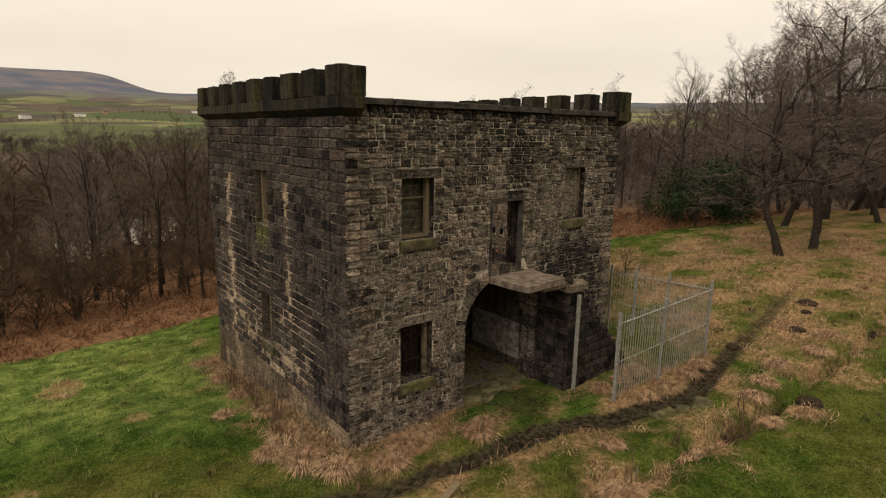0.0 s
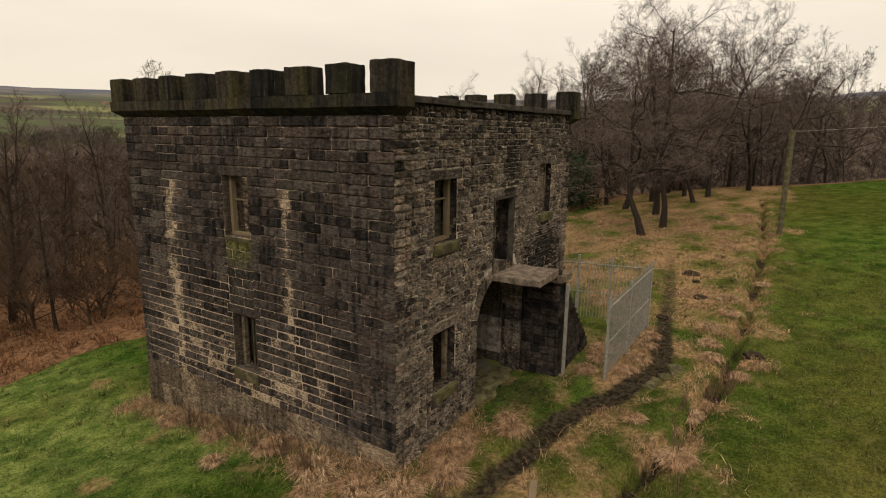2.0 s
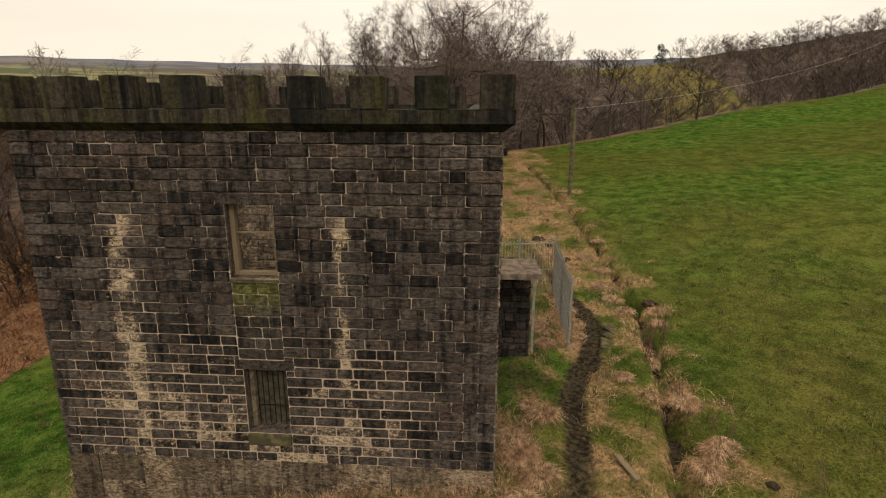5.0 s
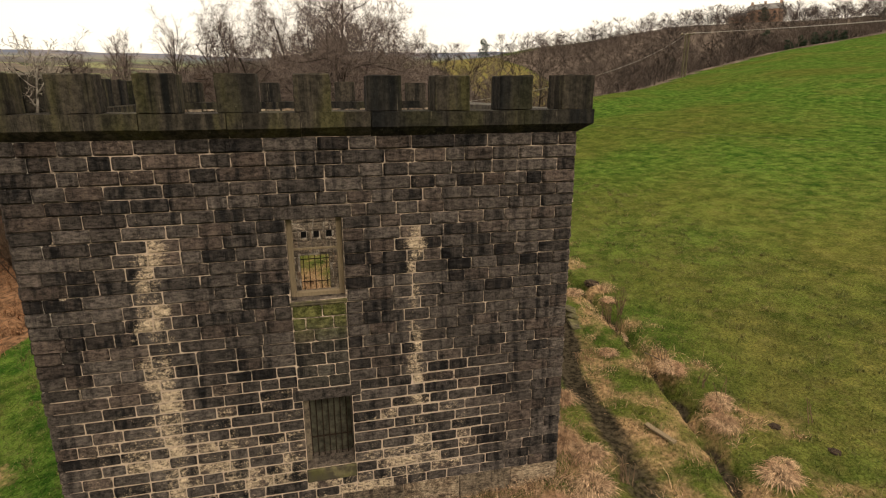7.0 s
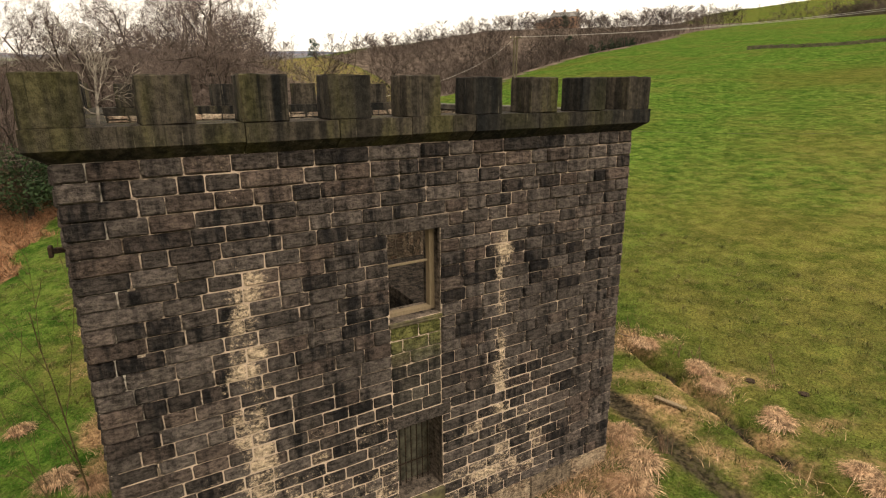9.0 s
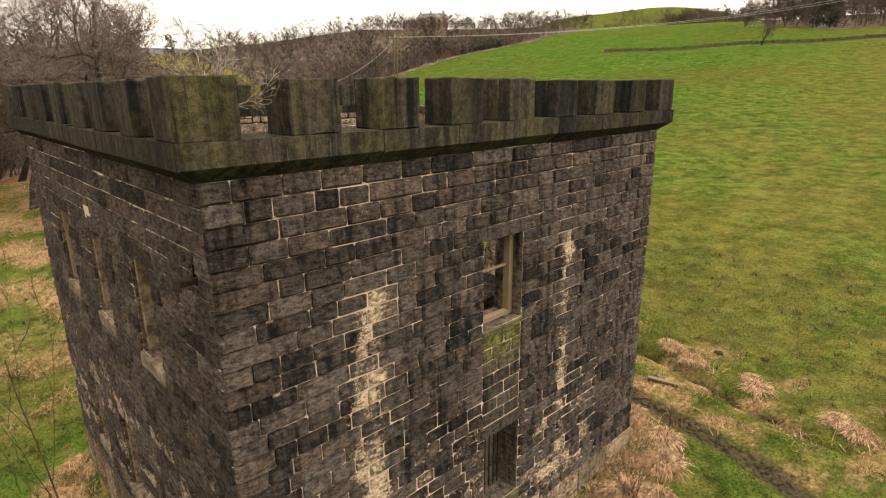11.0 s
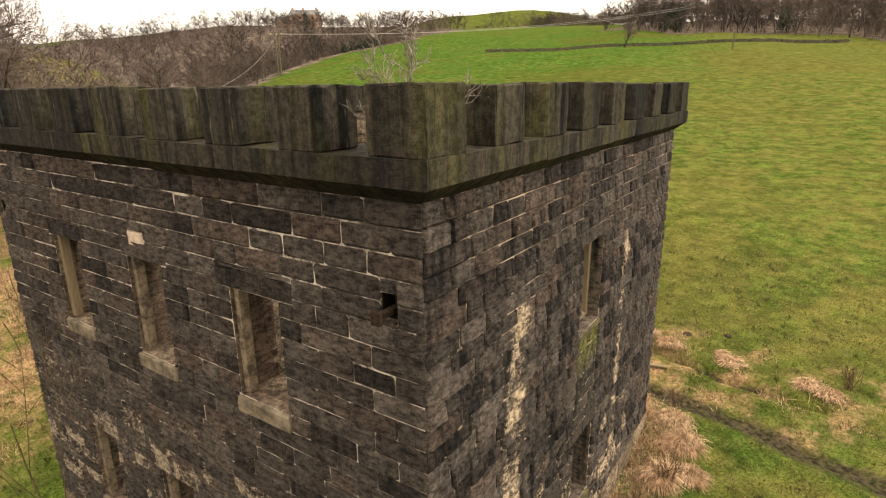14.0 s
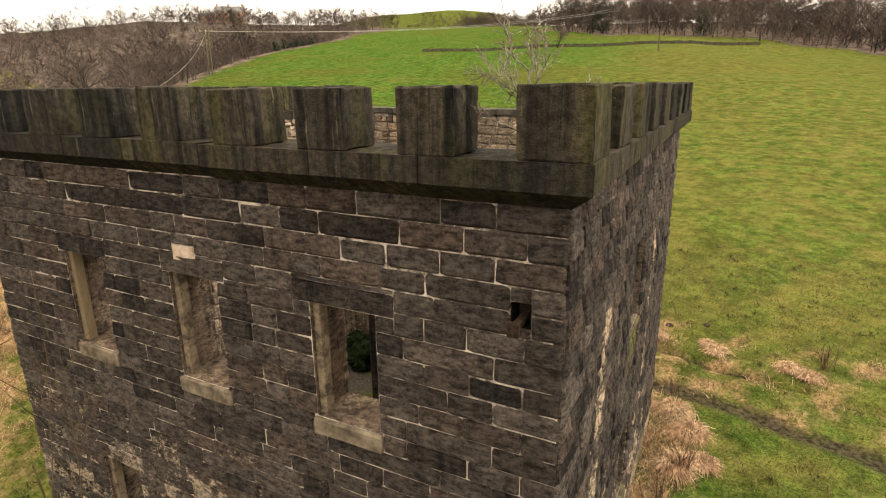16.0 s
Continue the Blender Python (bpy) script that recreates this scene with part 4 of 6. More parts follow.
rng = random.Random(11)
lay_stones(wall_west, "west", ashlar(rng, blocked["west"], 0.40, TOP, 0.2175, 0.211, 1.12), STONE_W, 1, lambda s: -s[1] + 0.01 * s[0], west_joint)
lay_stones(wall_north, "north", ashlar(rng, blocked["north"], 0.40, TOP, 0.235, 0.205, 1.38), STONE_N, 2, lambda s: -s[1] + 0.35 * s[0], 0.0115)
lay_stones(wall_south, "south", rubble(rng, blocked["south"], -0.9, TOP + 0.24, 0.70), STONE_S, 3, lambda s: abs(s[1] - 4.5) - 0.8 * (s[0] > 4), 0.023)
lay_stones(wall_south, "south", rubble(rng, [pad((L - h[1], L - h[0]), 0, 0, h[2], h[3]) for h in blocked["south"]], 0.1, TOP + 0.2, 1.25), STONE_IN, 4, lambda s: 0, 0.02, True, 0)
lay_stones(wall_east, "east", rubble(rng, [pad((L - h[1], L - h[0]), 0, 0, h[2], h[3]) for h in blocked["east"]] + SLOTS, 0.0, TOP + 0.2, 1.25), STONE_IN, 5, lambda s: 0, 0.02, True, 0)
lay_stones(wall_north, "north", rubble(rng, [pad((L - h[1], L - h[0]), 0, 0, h[2], h[3]) for h in blocked["north"]], 0.0, TOP + 0.2, 1.25), STONE_IN, 6, lambda s: 0, 0.02, True, 0)
lay_stones(wall_east, "east", ashlar(rng, blocked["east"], 0.40, TOP, 0.27, 0.25), STONE_N, 7, lambda s: 0, keep=0)


# parapets: a moulded cornice course with merlons standing on it
OVER = 0.20


def cornice(u0, u1, mitre0, mitre1, seed):
    """A length of cornice along u; a mitred end follows the corner."""
    rng = random.Random(seed)
    prof = [(-T, TOP), (0.0, TOP), (OVER, TOP + 0.15), (OVER, TOP + 0.38), (-T, TOP + 0.38)]
    j = lambda: rng.uniform(-0.004, 0.004)
    verts = [(u0 - (d if mitre0 else 0), d + j(), z + j()) for d, z in prof] + [(u1 + (d if mitre1 else 0), d + j(), z + j()) for d, z in prof]
    n = len(prof)
    faces = [tuple(range(n)), tuple(range(2 * n - 1, n - 1, -1))] + [(i, n + i, n + (i + 1) % n, (i + 1) % n) for i in range(n)]
    return mesh_of("cornice_stone", verts, faces, M_COPING)


def parapet(side, ends):
    top = tagged(empty("parapet_" + side, face_matrix(side).translation), "dark mossy stone parapet with square merlons", "parapet", kind="structure")
    inv = Matrix.Translation(-top.location)
    m = face_matrix(side)
    rng = random.Random(len(side) * 7)
    u = 0.0
    while u < L - 0.01:
        w = rng.uniform(1.0, 1.45)
        if L - u - w < 0.7:
            w = L - u
        part("cornice_stone", cornice(u + (0.006 if u else 0), u + w - (0.006 if u + w < L - 0.01 else 0), u == 0.0, u + w > L - 0.01, rng.randrange(999)), top, "", inv @ m @ Matrix.Translation((0, 0, rng.uniform(-0.006, 0.006))))
        u += w
    for k in range(9):
        corner = k in (0, 8)
        if corner and not ends:
            continue
        w = 0.58 if corner else 0.55 + rng.uniform(-0.03, 0.03)
        c = -OVER + 0.31 + k * (L + 2 * OVER - 0.62) / 8
        depth = 0.58 if corner else 0.50
        h = 0.55 + rng.uniform(-0.015, 0.015)
        me = worn_box("merlon", (w, depth, h), M_COPING, 0.014, 0.008, rng.randrange(999), 3)
        part("merlon", me, top, "", inv @ m @ Matrix.Translation((c, OVER - 0.025 - depth / 2, TOP + 0.378)) @ pose(0, 0, 0, rng.uniform(-0.5, 0.5), rng.uniform(-0.5, 0.5), rng.uniform(-1, 1)))
    return top


parapet_west = parapet("west", True)
parapet("north", False)
parapet_east = parapet("east", True)
for top, u0, u1 in ((parapet_west, L - 0.36, L), (parapet_east, 0.0, 0.36)):
    part("cornice_stone", cornice(u0, u1, u0 == 0.0, u1 == L, 4), top, "", Matrix.Translation(-top.location) @ face_matrix("south"))

# flat coping along the front
coping = tagged(empty("coping", (0, 0, TOP)), "thin dark stone coping along the wall top", "coping", kind="structure")
rng = random.Random(8)
u = 0.37
while u < L - 0.4:
    w = min(rng.uniform(0.6, 1.1), L - 0.37 - u)
    me = worn_box("coping_stone", (w - 0.014, 0.74, 0.13), M_SLATE, 0.012, 0.008, rng.randrange(99), 1)
    part("coping_stone", me, coping, "", Matrix.Translation((u + w / 2, 0.26, 0.245 + rng.uniform(-0.008, 0.008))))
    u += w
for a in range(7):
    me = worn_box("wall_head_stone", (1.1, 0.5, 0.13), M_RUBBLE_CORE, 0.02, 0.02, a, 2)
    part("wall_head_stone", me, coping, "", Matrix.Translation((1.1 + a * 1.15, 0.30, 0.10)))

# ---- windows, door, landing, stairs ----
M_BOARD = make_plain("grey_green_board", (0.030, 0.027, 0.020), (0.085, 0.078, 0.055), 7, 0.85)


def window(name, side, key, label, depth, jambs, transom, mat, bars=0, board=None, planks=0):
    u0, u1, z0, z1 = OPEN[side][key]
    m = on_face(side, 0, -depth, 0)
    win = tagged(empty(name, m @ Vector(((u0 + u1) / 2, 0, z0))), label, "window", kind="structure")
    inv = Matrix.Translation(-win.location)
    h, w = z1 - z0, u1 - u0
    for s in jambs:
        u = u0 + 0.045 if s < 0 else u1 - 0.045
        part("frame", worn_box("frame", (0.09, 0.13, h - 0.012), mat, 0.008, 0.004, 3), win, "", inv @ m @ Matrix.Translation((u, 0, z0 + 0.006)))
    if transom:
        part("transom", worn_box("transom", (w - 0.03, 0.05, 0.035), mat, 0.006, 0.003, 4), win, "", inv @ m @ Matrix.Translation(((u0 + u1) / 2, -0.02, z0 + h * transom)))
        part("bottom_rail", worn_box("bottom_rail", (w - 0.03, 0.12, 0.07), mat, 0.006, 0.003, 5), win, "", inv @ m @ Matrix.Translation(((u0 + u1) / 2, 0, z0 + 0.004)))
    for i in range(bars):
        u = u0 + 0.10 + (w - 0.2) * i / (bars - 1)
        me = bar_mesh("bar", (u, -0.05, z0 + 0.01), (u, -0.05, z1 - 0.01), 0.012, M_IRON)
        part("bar", me, win, "", inv @ m)
    if bars:
        for f in (0.3, 0.86):
            part("cross_bar", bar_mesh("cross_bar", (u0 + 0.01, -0.052, z0 + h * f), (u1 - 0.01, -0.052, z0 + h * f), 0.014, M_IRON), win, "", inv @ m)
    for i in range(planks):
        ph = h / planks
        part("plank", worn_box("plank", (w - 0.02, 0.03, ph - 0.012), M_BOARD, 0.004, 0.004, i, 1), win, "dark weathered board", inv @ m @ Matrix.Translation(((u0 + u1) / 2, -0.17, z0 + 0.005 + ph * i)))
    if board:
        part("board", worn_box("board", (w - 0.02, 0.03, h * board), M_BOARD, 0.004, 0.004, 6, 1), win, "", inv @ m @ Matrix.Translation(((u0 + u1) / 2, -0.16, z0 + 0.01)))
    return win


window("window_1", "west", "upper", "empty window opening with weathered timber frame and transom", 0.26, (-1, 1), 0.58, M_WOOD)
window("window_2", "west", "lower", "ground-floor window barred with rusty iron before an old board", 0.32, (1,), 0, M_DRESSED, 7, 0.8)
window("window_3", "south", "upper_1", "empty window opening with timber frame, transom and dark boards behind", 0.24, (-1,), 0.66, M_WOOD, planks=7)
window("window_4", "south", "upper_4", "window opening blocked with rubble beside a pale stone jamb", 0.24, (-1,), 0, M_DRESSED)
u0, u1, z0, z1 = OPEN["south"]["upper_4"]
blocking = tagged(new("rubble_blocking", worn_box("rubble_blocking", (u1 - u0 - 0.03, 0.2, z1 - z0 - 0.02), M_SOUTH, 0.01, 0.012, 9, 5)), "rubble masonry blocking an old window", "masonry", kind="structure")
blocking.location = (L - (u0 + u1) / 2, 0.30, z0 + 0.01)
window("window_5", "south", "lower", "ground-floor window barred with rusty iron", 0.26, (-1,), 0, M_DRESSED, 7)
for i, key in enumerate(("upper_a", "upper_b", "upper_c", "lower_b", "lower_c")):
    window("window_%d" % (6 + i), "north", key, "open window hole with one pale stone jamb", 0.12, (1,), 0, M_DRESSED if i != 2 else M_WOOD)
window("window_11", "east", "lower", "barred window in the rubble wall", 0.3, (), 0, M_DRESSED, 5)

u0, u1, z0, z1 = OPEN["south"]["door"]
door = tagged(empty("doorway", (L - (u0 + u1) / 2, 0, z0)), "empty first-floor doorway with dark timber frame", "doorway", kind="structure")
for u in (u0 + 0.032, u1 - 0.032):
    part("frame", worn_box("frame", (0.06, 0.16, z1 - z0 - 0.01), M_SLATE, 0.008, 0.004, 2), door, "", Matrix.Translation((L - u - door.location.x, 0.06, 0.005)))
part("head", worn_box("head", (u1 - u0 - 0.13, 0.16, 0.06), M_SLATE, 0.008, 0.004, 2), door, "", Matrix.Translation((0, 0.06, z1 - z0 - 0.07)))
part("rail", bar_mesh("rail", (-0.45, 0.45, 0.55), (0.05, 0.45, 0.55), 0.018, M_IRON), door, "rusty guard rail")
for i in range(6):
    x = -0.43 + i * 0.09
    part("paling", bar_mesh("paling", (x, 0.45, 0.01), (x, 0.45, 0.62), 0.014, M_IRON), door)

# black bracket in the corner hole
bracket = tagged(empty("wall_bracket", (0.385, L, 6.03)), "black iron bracket in a hole in the stonework", "bracket")
part("arm", worn_box("arm", (0.07, 0.34, 0.06), M_IRON, 0.008, 0.004, 1), bracket, "", Matrix.Translation((0, -0.02, -0.04)))
# plate added behind the arm to give the hole its dark shade
part("hole_shade_plate", worn_box("hole_shade_plate", (0.14, 0.02, 0.18), M_IRON, 0.002, 0, 1), bracket, "", Matrix.Translation((0, -0.18, -0.06)))
part("end_plate", worn_box("end_plate", (0.11, 0.05, 0.13), M_IRON, 0.008, 0.004, 1), bracket, "", Matrix.Translation((0, 0.17, -0.08)))

# landing slab
bm = bmesh.new()
bmesh.ops.create_cube(bm, size=1.0)
for v in bm.verts:
    v.co = Vector((v.co.x * 1.45, v.co.y * 1.25, v.co.z * 0.15))
bmesh.ops.subdivide_edges(bm, edges=bm.edges[:], cuts=6, use_grid_fill=True)
for v in bm.verts:
    n = noise.noise_vector(v.co * 3.1)
    v.co += Vector((n.x * 0.035, n.y * 0.035, n.z * 0.018))
slab_me = bpy.data.meshes.new("landing_slab")
bm.to_mesh(slab_me)
bm.free()
slab_me.materials.append(M_SLAB)
slab = tagged(new("landing_slab", slab_me), "worn concrete landing slab below the doorway, on the stair wall", "slab")
slab.matrix_basis = pose(4.68, -0.58, 3.22, 0, 0, 4)
part("support_beam", worn_box("support_beam", (1.3, 0.16, 0.14), M_DRESSED, 0.015, 0.01, 3, 2), slab, "stone bearer under the slab", pose(0.75, -0.42, -0.235, 0, 0, -3))

# stair flanking wall and steps
stairs = tagged(empty("stone_stair", (5.75, -1.12, 0)), "ruined outside stone stair running down along the wall", "stairs")
SX0, SX1, SY0, SY1 = 5.72, 8.55, -1.12, -0.03
prof = [(0, -0.6), (SX1 - SX0, -0.6), (SX1 - SX0, 0.15), (0.30, 2.9), (0, 2.9)]
part("stair_core", prism("stair_core", [(x, z) for x, z in prof], SY1 - SY0 - 0.06, M_STAIR), stairs, "", Matrix.Translation((SX0 - 5.75 + 0.035, 0.035, 0)))
for k in range(13):
    x = SX0 + 0.30 + k * 0.192
    zt = 2.95 - (k + 1) * 0.205
    part("step", worn_box("step", (0.25, 0.95, 0.2), M_STAIR, 0.02, 0.015, k, 1), stairs, "", Matrix.Translation((x + 0.10 - 5.75, 0.57, zt)))
rng = random.Random(21)
stone_c = stone_shapes(10, M_STAIR, 0.03, 6, 0.14)
z, row = -0.3, 0
while z < 3.0:
    h = rng.uniform(0.17, 0.27)
    reach = 2.83 - max(0.0, (z + h - 0.15)) * (2.53 / 2.75)
    for axis in (0, 1):
        u, end = 0.0, (SY1 - SY0 if axis else reach)
        while u < end - 0.06:
            w = min(rng.uniform(0.22, 0.55), end - u)
            pts, fcs, me = rng.choice(stone_c)
            if axis:
                m = Matrix.Translation((SX0 - 5.75, u + w / 2, z + h / 2)) @ pose(0, 0, 0, 0, 0, 90) @ Matrix.Diagonal((w - 0.015, 1, h - 0.015, 1))
            else:
                m = Matrix.Translation((SX0 - 5.75 + u + w / 2, 0.0, z + h / 2)) @ pose(0, 0, 0, 0, 0, 180) @ Matrix.Diagonal((w - 0.015, 1, h - 0.015, 1))
            part("stone", me, stairs, "", m)
            u += w
    z += h
    row += 1
part("cap_stone", worn_box("cap_stone", (0.75, 0.4, 0.2), M_DRESSED, 0.02, 0.015, 5, 2), stairs, "", Matrix.Translation((0.22, 0.12, 2.86)))

# porch with an assumed vault behind the arch, and the floor of the ruin
# darker copy of the reveal stone, with the porch shade in its colour
M_PORCH_SHADE = gritstone("shade_toned_rubble", lambda s, streak, cloud: s.op("MULTIPLY", cloud, 0.3), west_soot, (0.070, 0.057, 0.045), (0.2, 0.165, 0.12), BLACK, sooty=0.6, blotch=0.4, cavity_shade=0.35)
M_EARTH = make_plain("dark_trodden_earth", (0.035, 0.032, 0.016), (0.13, 0.115, 0.060), 5, 0.95, 0, 0.8, 0.03)
inner_floor = tagged(new("gravel_floor", worn_box("gravel_floor", (L - 2 * T - 0.1, L - 2 * T - 0.1, 0.12), M_GRAVEL, 0.02, 0.02, 3, 12)), "gravel and rubble floor inside the roofless ruin", "floor", kind="structure")
inner_floor.location = (L / 2, L / 2, 0.03)
PX0, PX1, PY1 = 2.95, 5.85, 2.75
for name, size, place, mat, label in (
    ("wall_porch_back", (PX1 - PX0 + 0.5, 0.3, 3.1), ((PX0 + PX1) / 2, PY1 + 0.15, 0.0), M_PORCH_SHADE, "dark rubble back wall of the porch"),
    ("wall_porch_side_1", (0.25, PY1 - T, 3.1), (PX0 - 0.125, (PY1 + T) / 2, 0.0), M_PORCH_SHADE, "dark rubble side wall of the porch"),
    ("wall_porch_side_2", (0.25, PY1 - T, 3.1), (PX1 + 0.125, (PY1 + T) / 2, 0.0), M_PORCH_SHADE, "dark rubble side wall of the porch"),
    # unseen vault, added so that little sky reaches the porch
    ("ceiling_porch", (PX1 - PX0 + 0.5, PY1 - T + 0.3, 0.22), ((PX0 + PX1) / 2, (PY1 + T) / 2 + 0.13, 3.1), M_PORCH_SHADE, "stone vault over the porch, weathered on top"),
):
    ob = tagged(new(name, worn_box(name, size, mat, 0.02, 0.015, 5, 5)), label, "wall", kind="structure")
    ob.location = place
wash = tagged(new("render_patch", worn_box("render_patch", (0.03, 2.0, 1.05), M_RENDER, 0.006, 0.014, 4, 6)), "flaking grey whitewashed render on the porch wall", "render", kind="structure")
wash.location = (PX1 - 0.02, 1.66, 0.45)
bm = bmesh.new()
bmesh.ops.create_grid(bm, x_segments=22, y_segments=22, size=1.0)
for v in bm.verts:
    n = noise.noise(v.co * 2.3)
    v.co = Vector((4.45 + v.co.x * 1.5, 1.05 + v.co.y * 1.65, 0.14 + 0.10 * n + 0.16 * max(0.0, v.co.y) - 0.6 * max(0.0, -v.co.y - 0.5)))
earth_me = bpy.data.meshes.new("earth_floor")
bm.to_mesh(earth_me)
bm.free()
earth_me.materials.append(M_EARTH)
tagged(new("earth_floor", earth_me), "damp trodden earth and moss in the archway", "floor", kind="structure")


# ---- steel fence ----
def z_at(x, y):
    return float(ground_z(x, y))


def fence_panel(fence, a, b, posts, seed):
    a, b = Vector((a[0], a[1], 0)), Vector((b[0], b[1], 0))
    base = fence.location
    run = b - a
    n = int(run.length / 0.105)
    for f in posts:
        p = a + run * f
        z = z_at(p.x, p.y)
        me = worn_box("post", (0.07, 0.07, 2.42), M_GALV, 0.006, 0, seed)
        part("post", me, fence, "", Matrix.Translation((p.x - base.x, p.y - base.y, z - 0.12 - base.z)))
    zs = [z_at(*(a + run * f).xy) for f in (0, 1)]
    for hgt in (1.02, 2.02):
        p, q = a + Vector((0, 0, zs[0] + hgt)) - base, b + Vector((0, 0, zs[1] + hgt)) - base
        part("rail", bar_mesh("rail", p, q, 0.016 if hgt < 2 else 0.024, M_GALV, 4), fence)
    for i in range(1, n):
        p = a + run * (i / n)
        z = zs[0] + (zs[1] - zs[0]) * i / n
        me = bar_mesh("bar", (p.x - base.x, p.y - base.y, z + 0.10 - base.z), (p.x - base.x, p.y - base.y, z + 2.17 - base.z), 0.011, M_GALV, 5)
        part("bar", me, fence)


fence = tagged(empty("steel_fence", (6.1, -2.35, z_at(6.1, -2.35))), "galvanised steel bar fence round the stair foot", "fence")
fence_panel(fence, (6.1, -2.35), (10.45, -2.40), (0.0, 0.45, 1.0), 1)
fence_panel(fence, (10.45, -2.40), (10.45, 1.8), (0.31, 0.58, 0.8, 1.0), 2)
gate_post = tagged(new("gate_post", worn_box("gate_post", (0.08, 0.08, 2.75), M_GALV, 0.006, 0, 1)), "single galvanised steel post beside the stair wall", "post")
gate_post.location = (5.93, -1.24, z_at(5.93, -1.24) - 0.15)


# ---- trees ----
def grow(rng, p, d, length, r, level, cfg, chains):
    segs = cfg["segs"][level]
    pts, dirs = [(p, r)], []
    for i in range(segs):
        w = cfg["wander"][level]
        d = (d + Vector((rng.gauss(0, w), rng.gauss(0, w), rng.gauss(0, w) + cfg["lift"][level]))).normalized()
        p = p + d * (length / segs)
        dirs.append(d)
        pts.append((p, r * (1 - cfg["taper"][level] * (i + 1) / segs)))
    chains.append((level, pts))
    if level + 1 >= len(cfg["segs"]):
        return
    count = cfg["kids"][level]
    for k in range(count):
        f = cfg["start"][level] + (1 - cfg["start"][level]) * (k + rng.random()) / count
        i = min(int(f * segs), segs - 1)
        g = f * segs - i
        q = pts[i][0].lerp(pts[i + 1][0], g)
        rr = pts[i][1] + (pts[i + 1][1] - pts[i][1]) * g
        side = dirs[i].orthogonal().normalized()
        side.rotate(Matrix.Rotation(rng.uniform(0, 6.283) if level else k * 2.4 + rng.uniform(-0.5, 0.5), 3, dirs[i]))
        ang = radians(rng.uniform(*cfg["angle"][level]))
        nd = (dirs[i] * math.cos(ang) + side * math.sin(ang)).normalized()
        ln = length * rng.uniform(*cfg["ratio"][level]) * (1.0 - cfg["shrink"][level] * f)
        grow(rng, q, nd, ln, min(rr * 0.7, r * cfg["thin"][level]), level + 1, cfg, chains)


def tubes(chains, sides, thin=0.0):
    verts, tris = [], []
    for level, pts in chains:
        n = sides[level]
        base = len(verts)
        for i, (p, r) in enumerate(pts):
            r = max(r, thin)
            d = (pts[min(i + 1, len(pts) - 1)][0] - pts[max(i - 1, 0)][0]).normalized()
            a = d.orthogonal().normalized()
            b = d.cross(a)
            for k in range(n):
                t = 6.28319 * k / n
                verts.append(p + (a * math.cos(t) + b * math.sin(t)) * r)
        for i in range(len(pts) - 1):
            for k in range(n if n > 2 else 1):
                a0, a1 = base + i * n + k, base + i * n + (k + 1) % n
                tris.append((a0, a1, a1 + n))
                tris.append((a0, a1 + n, a0 + n))
    return np.array([tuple(v) for v in verts]), np.array(tris)


OAK = dict(segs=(8, 7, 5, 3, 1), wander=(0.16, 0.30, 0.34, 0.34, 0.3), lift=(0.05, 0.07, 0.07, 0.06, 0.03), taper=(0.78, 0.8, 0.85, 0.85, 0.8), kids=(12, 7, 8, 8), start=(0.22, 0.22, 0.18, 0.1),
           angle=((35, 75), (35, 72), (35, 70), (30, 65)), ratio=((0.48, 0.70), (0.42, 0.62), (0.4, 0.6), (0.4, 0.65)), shrink=(0.45, 0.3, 0.3, 0.2), thin=(0.42, 0.42, 0.34, 0.40))
SLIM = dict(segs=(8, 5, 3, 1), wander=(0.05, 0.13, 0.2, 0.2), lift=(0.06, 0.17, 0.10, 0.05), taper=(0.85, 0.85, 0.85, 0.8), kids=(20, 9, 10), start=(0.14, 0.12, 0.05),
            angle=((30, 60), (25, 55), (25, 60)), ratio=((0.26, 0.42), (0.35, 0.55), (0.4, 0.7)), shrink=(0.55, 0.3, 0.2), thin=(0.30, 0.38, 0.42))
SHRUB = dict(segs=(3, 5, 3, 1), wander=(0.1, 0.16, 0.25, 0.25), lift=(0.1, 0.16, 0.06, 0.04), taper=(0.3, 0.85, 0.85, 0.8), kids=(10, 8, 9), start=(0.05, 0.15, 0.1),
             angle=((15, 60), (25, 60), (25, 60)), ratio=((1.9, 3.0), (0.35, 0.55), (0.35, 0.6)), shrink=(0.2, 0.3, 0.2), thin=(0.55, 0.4, 0.5))


def tree_thing(name, cfg, seed, height, r, place, label, twig, bark=M_BARK, lean=(0, 0), sides=(8, 5, 3, 2, 2), yaw=0.0, category="tree", twig_r=0.007, limbs=False):
    rng = random.Random(seed)
    chains = []
    grow(rng, Vector((0, 0, -0.15)), Vector((lean[0], lean[1], 1)).normalized(), height, r, 0, cfg, chains)
    root = tagged(empty(name, place), label, category)
    p0, r0 = chains[0][1][0]
    chains[0][1][0] = (p0, r0 * 1.35)
    v, t = tubes([c for c in chains if c[0] < (1 if limbs else 2)], sides)
    part("trunk", quick_mesh("trunk", v, t, bark), root)
    for c in chains if limbs else ():
        if c[0] == 1:
            v, t = tubes([c], sides)
            part("limb", quick_mesh("limb", v, t, bark), root)
    v, t = tubes([c for c in chains if c[0] > 1], sides, twig_r)
    part("crown", quick_mesh("crown", v, t, twig), root)
    root.rotation_euler = (0, 0, yaw)
    return root


def at(x, y, dz=0.0):
    return (x, y, z_at(x, y) + dz)


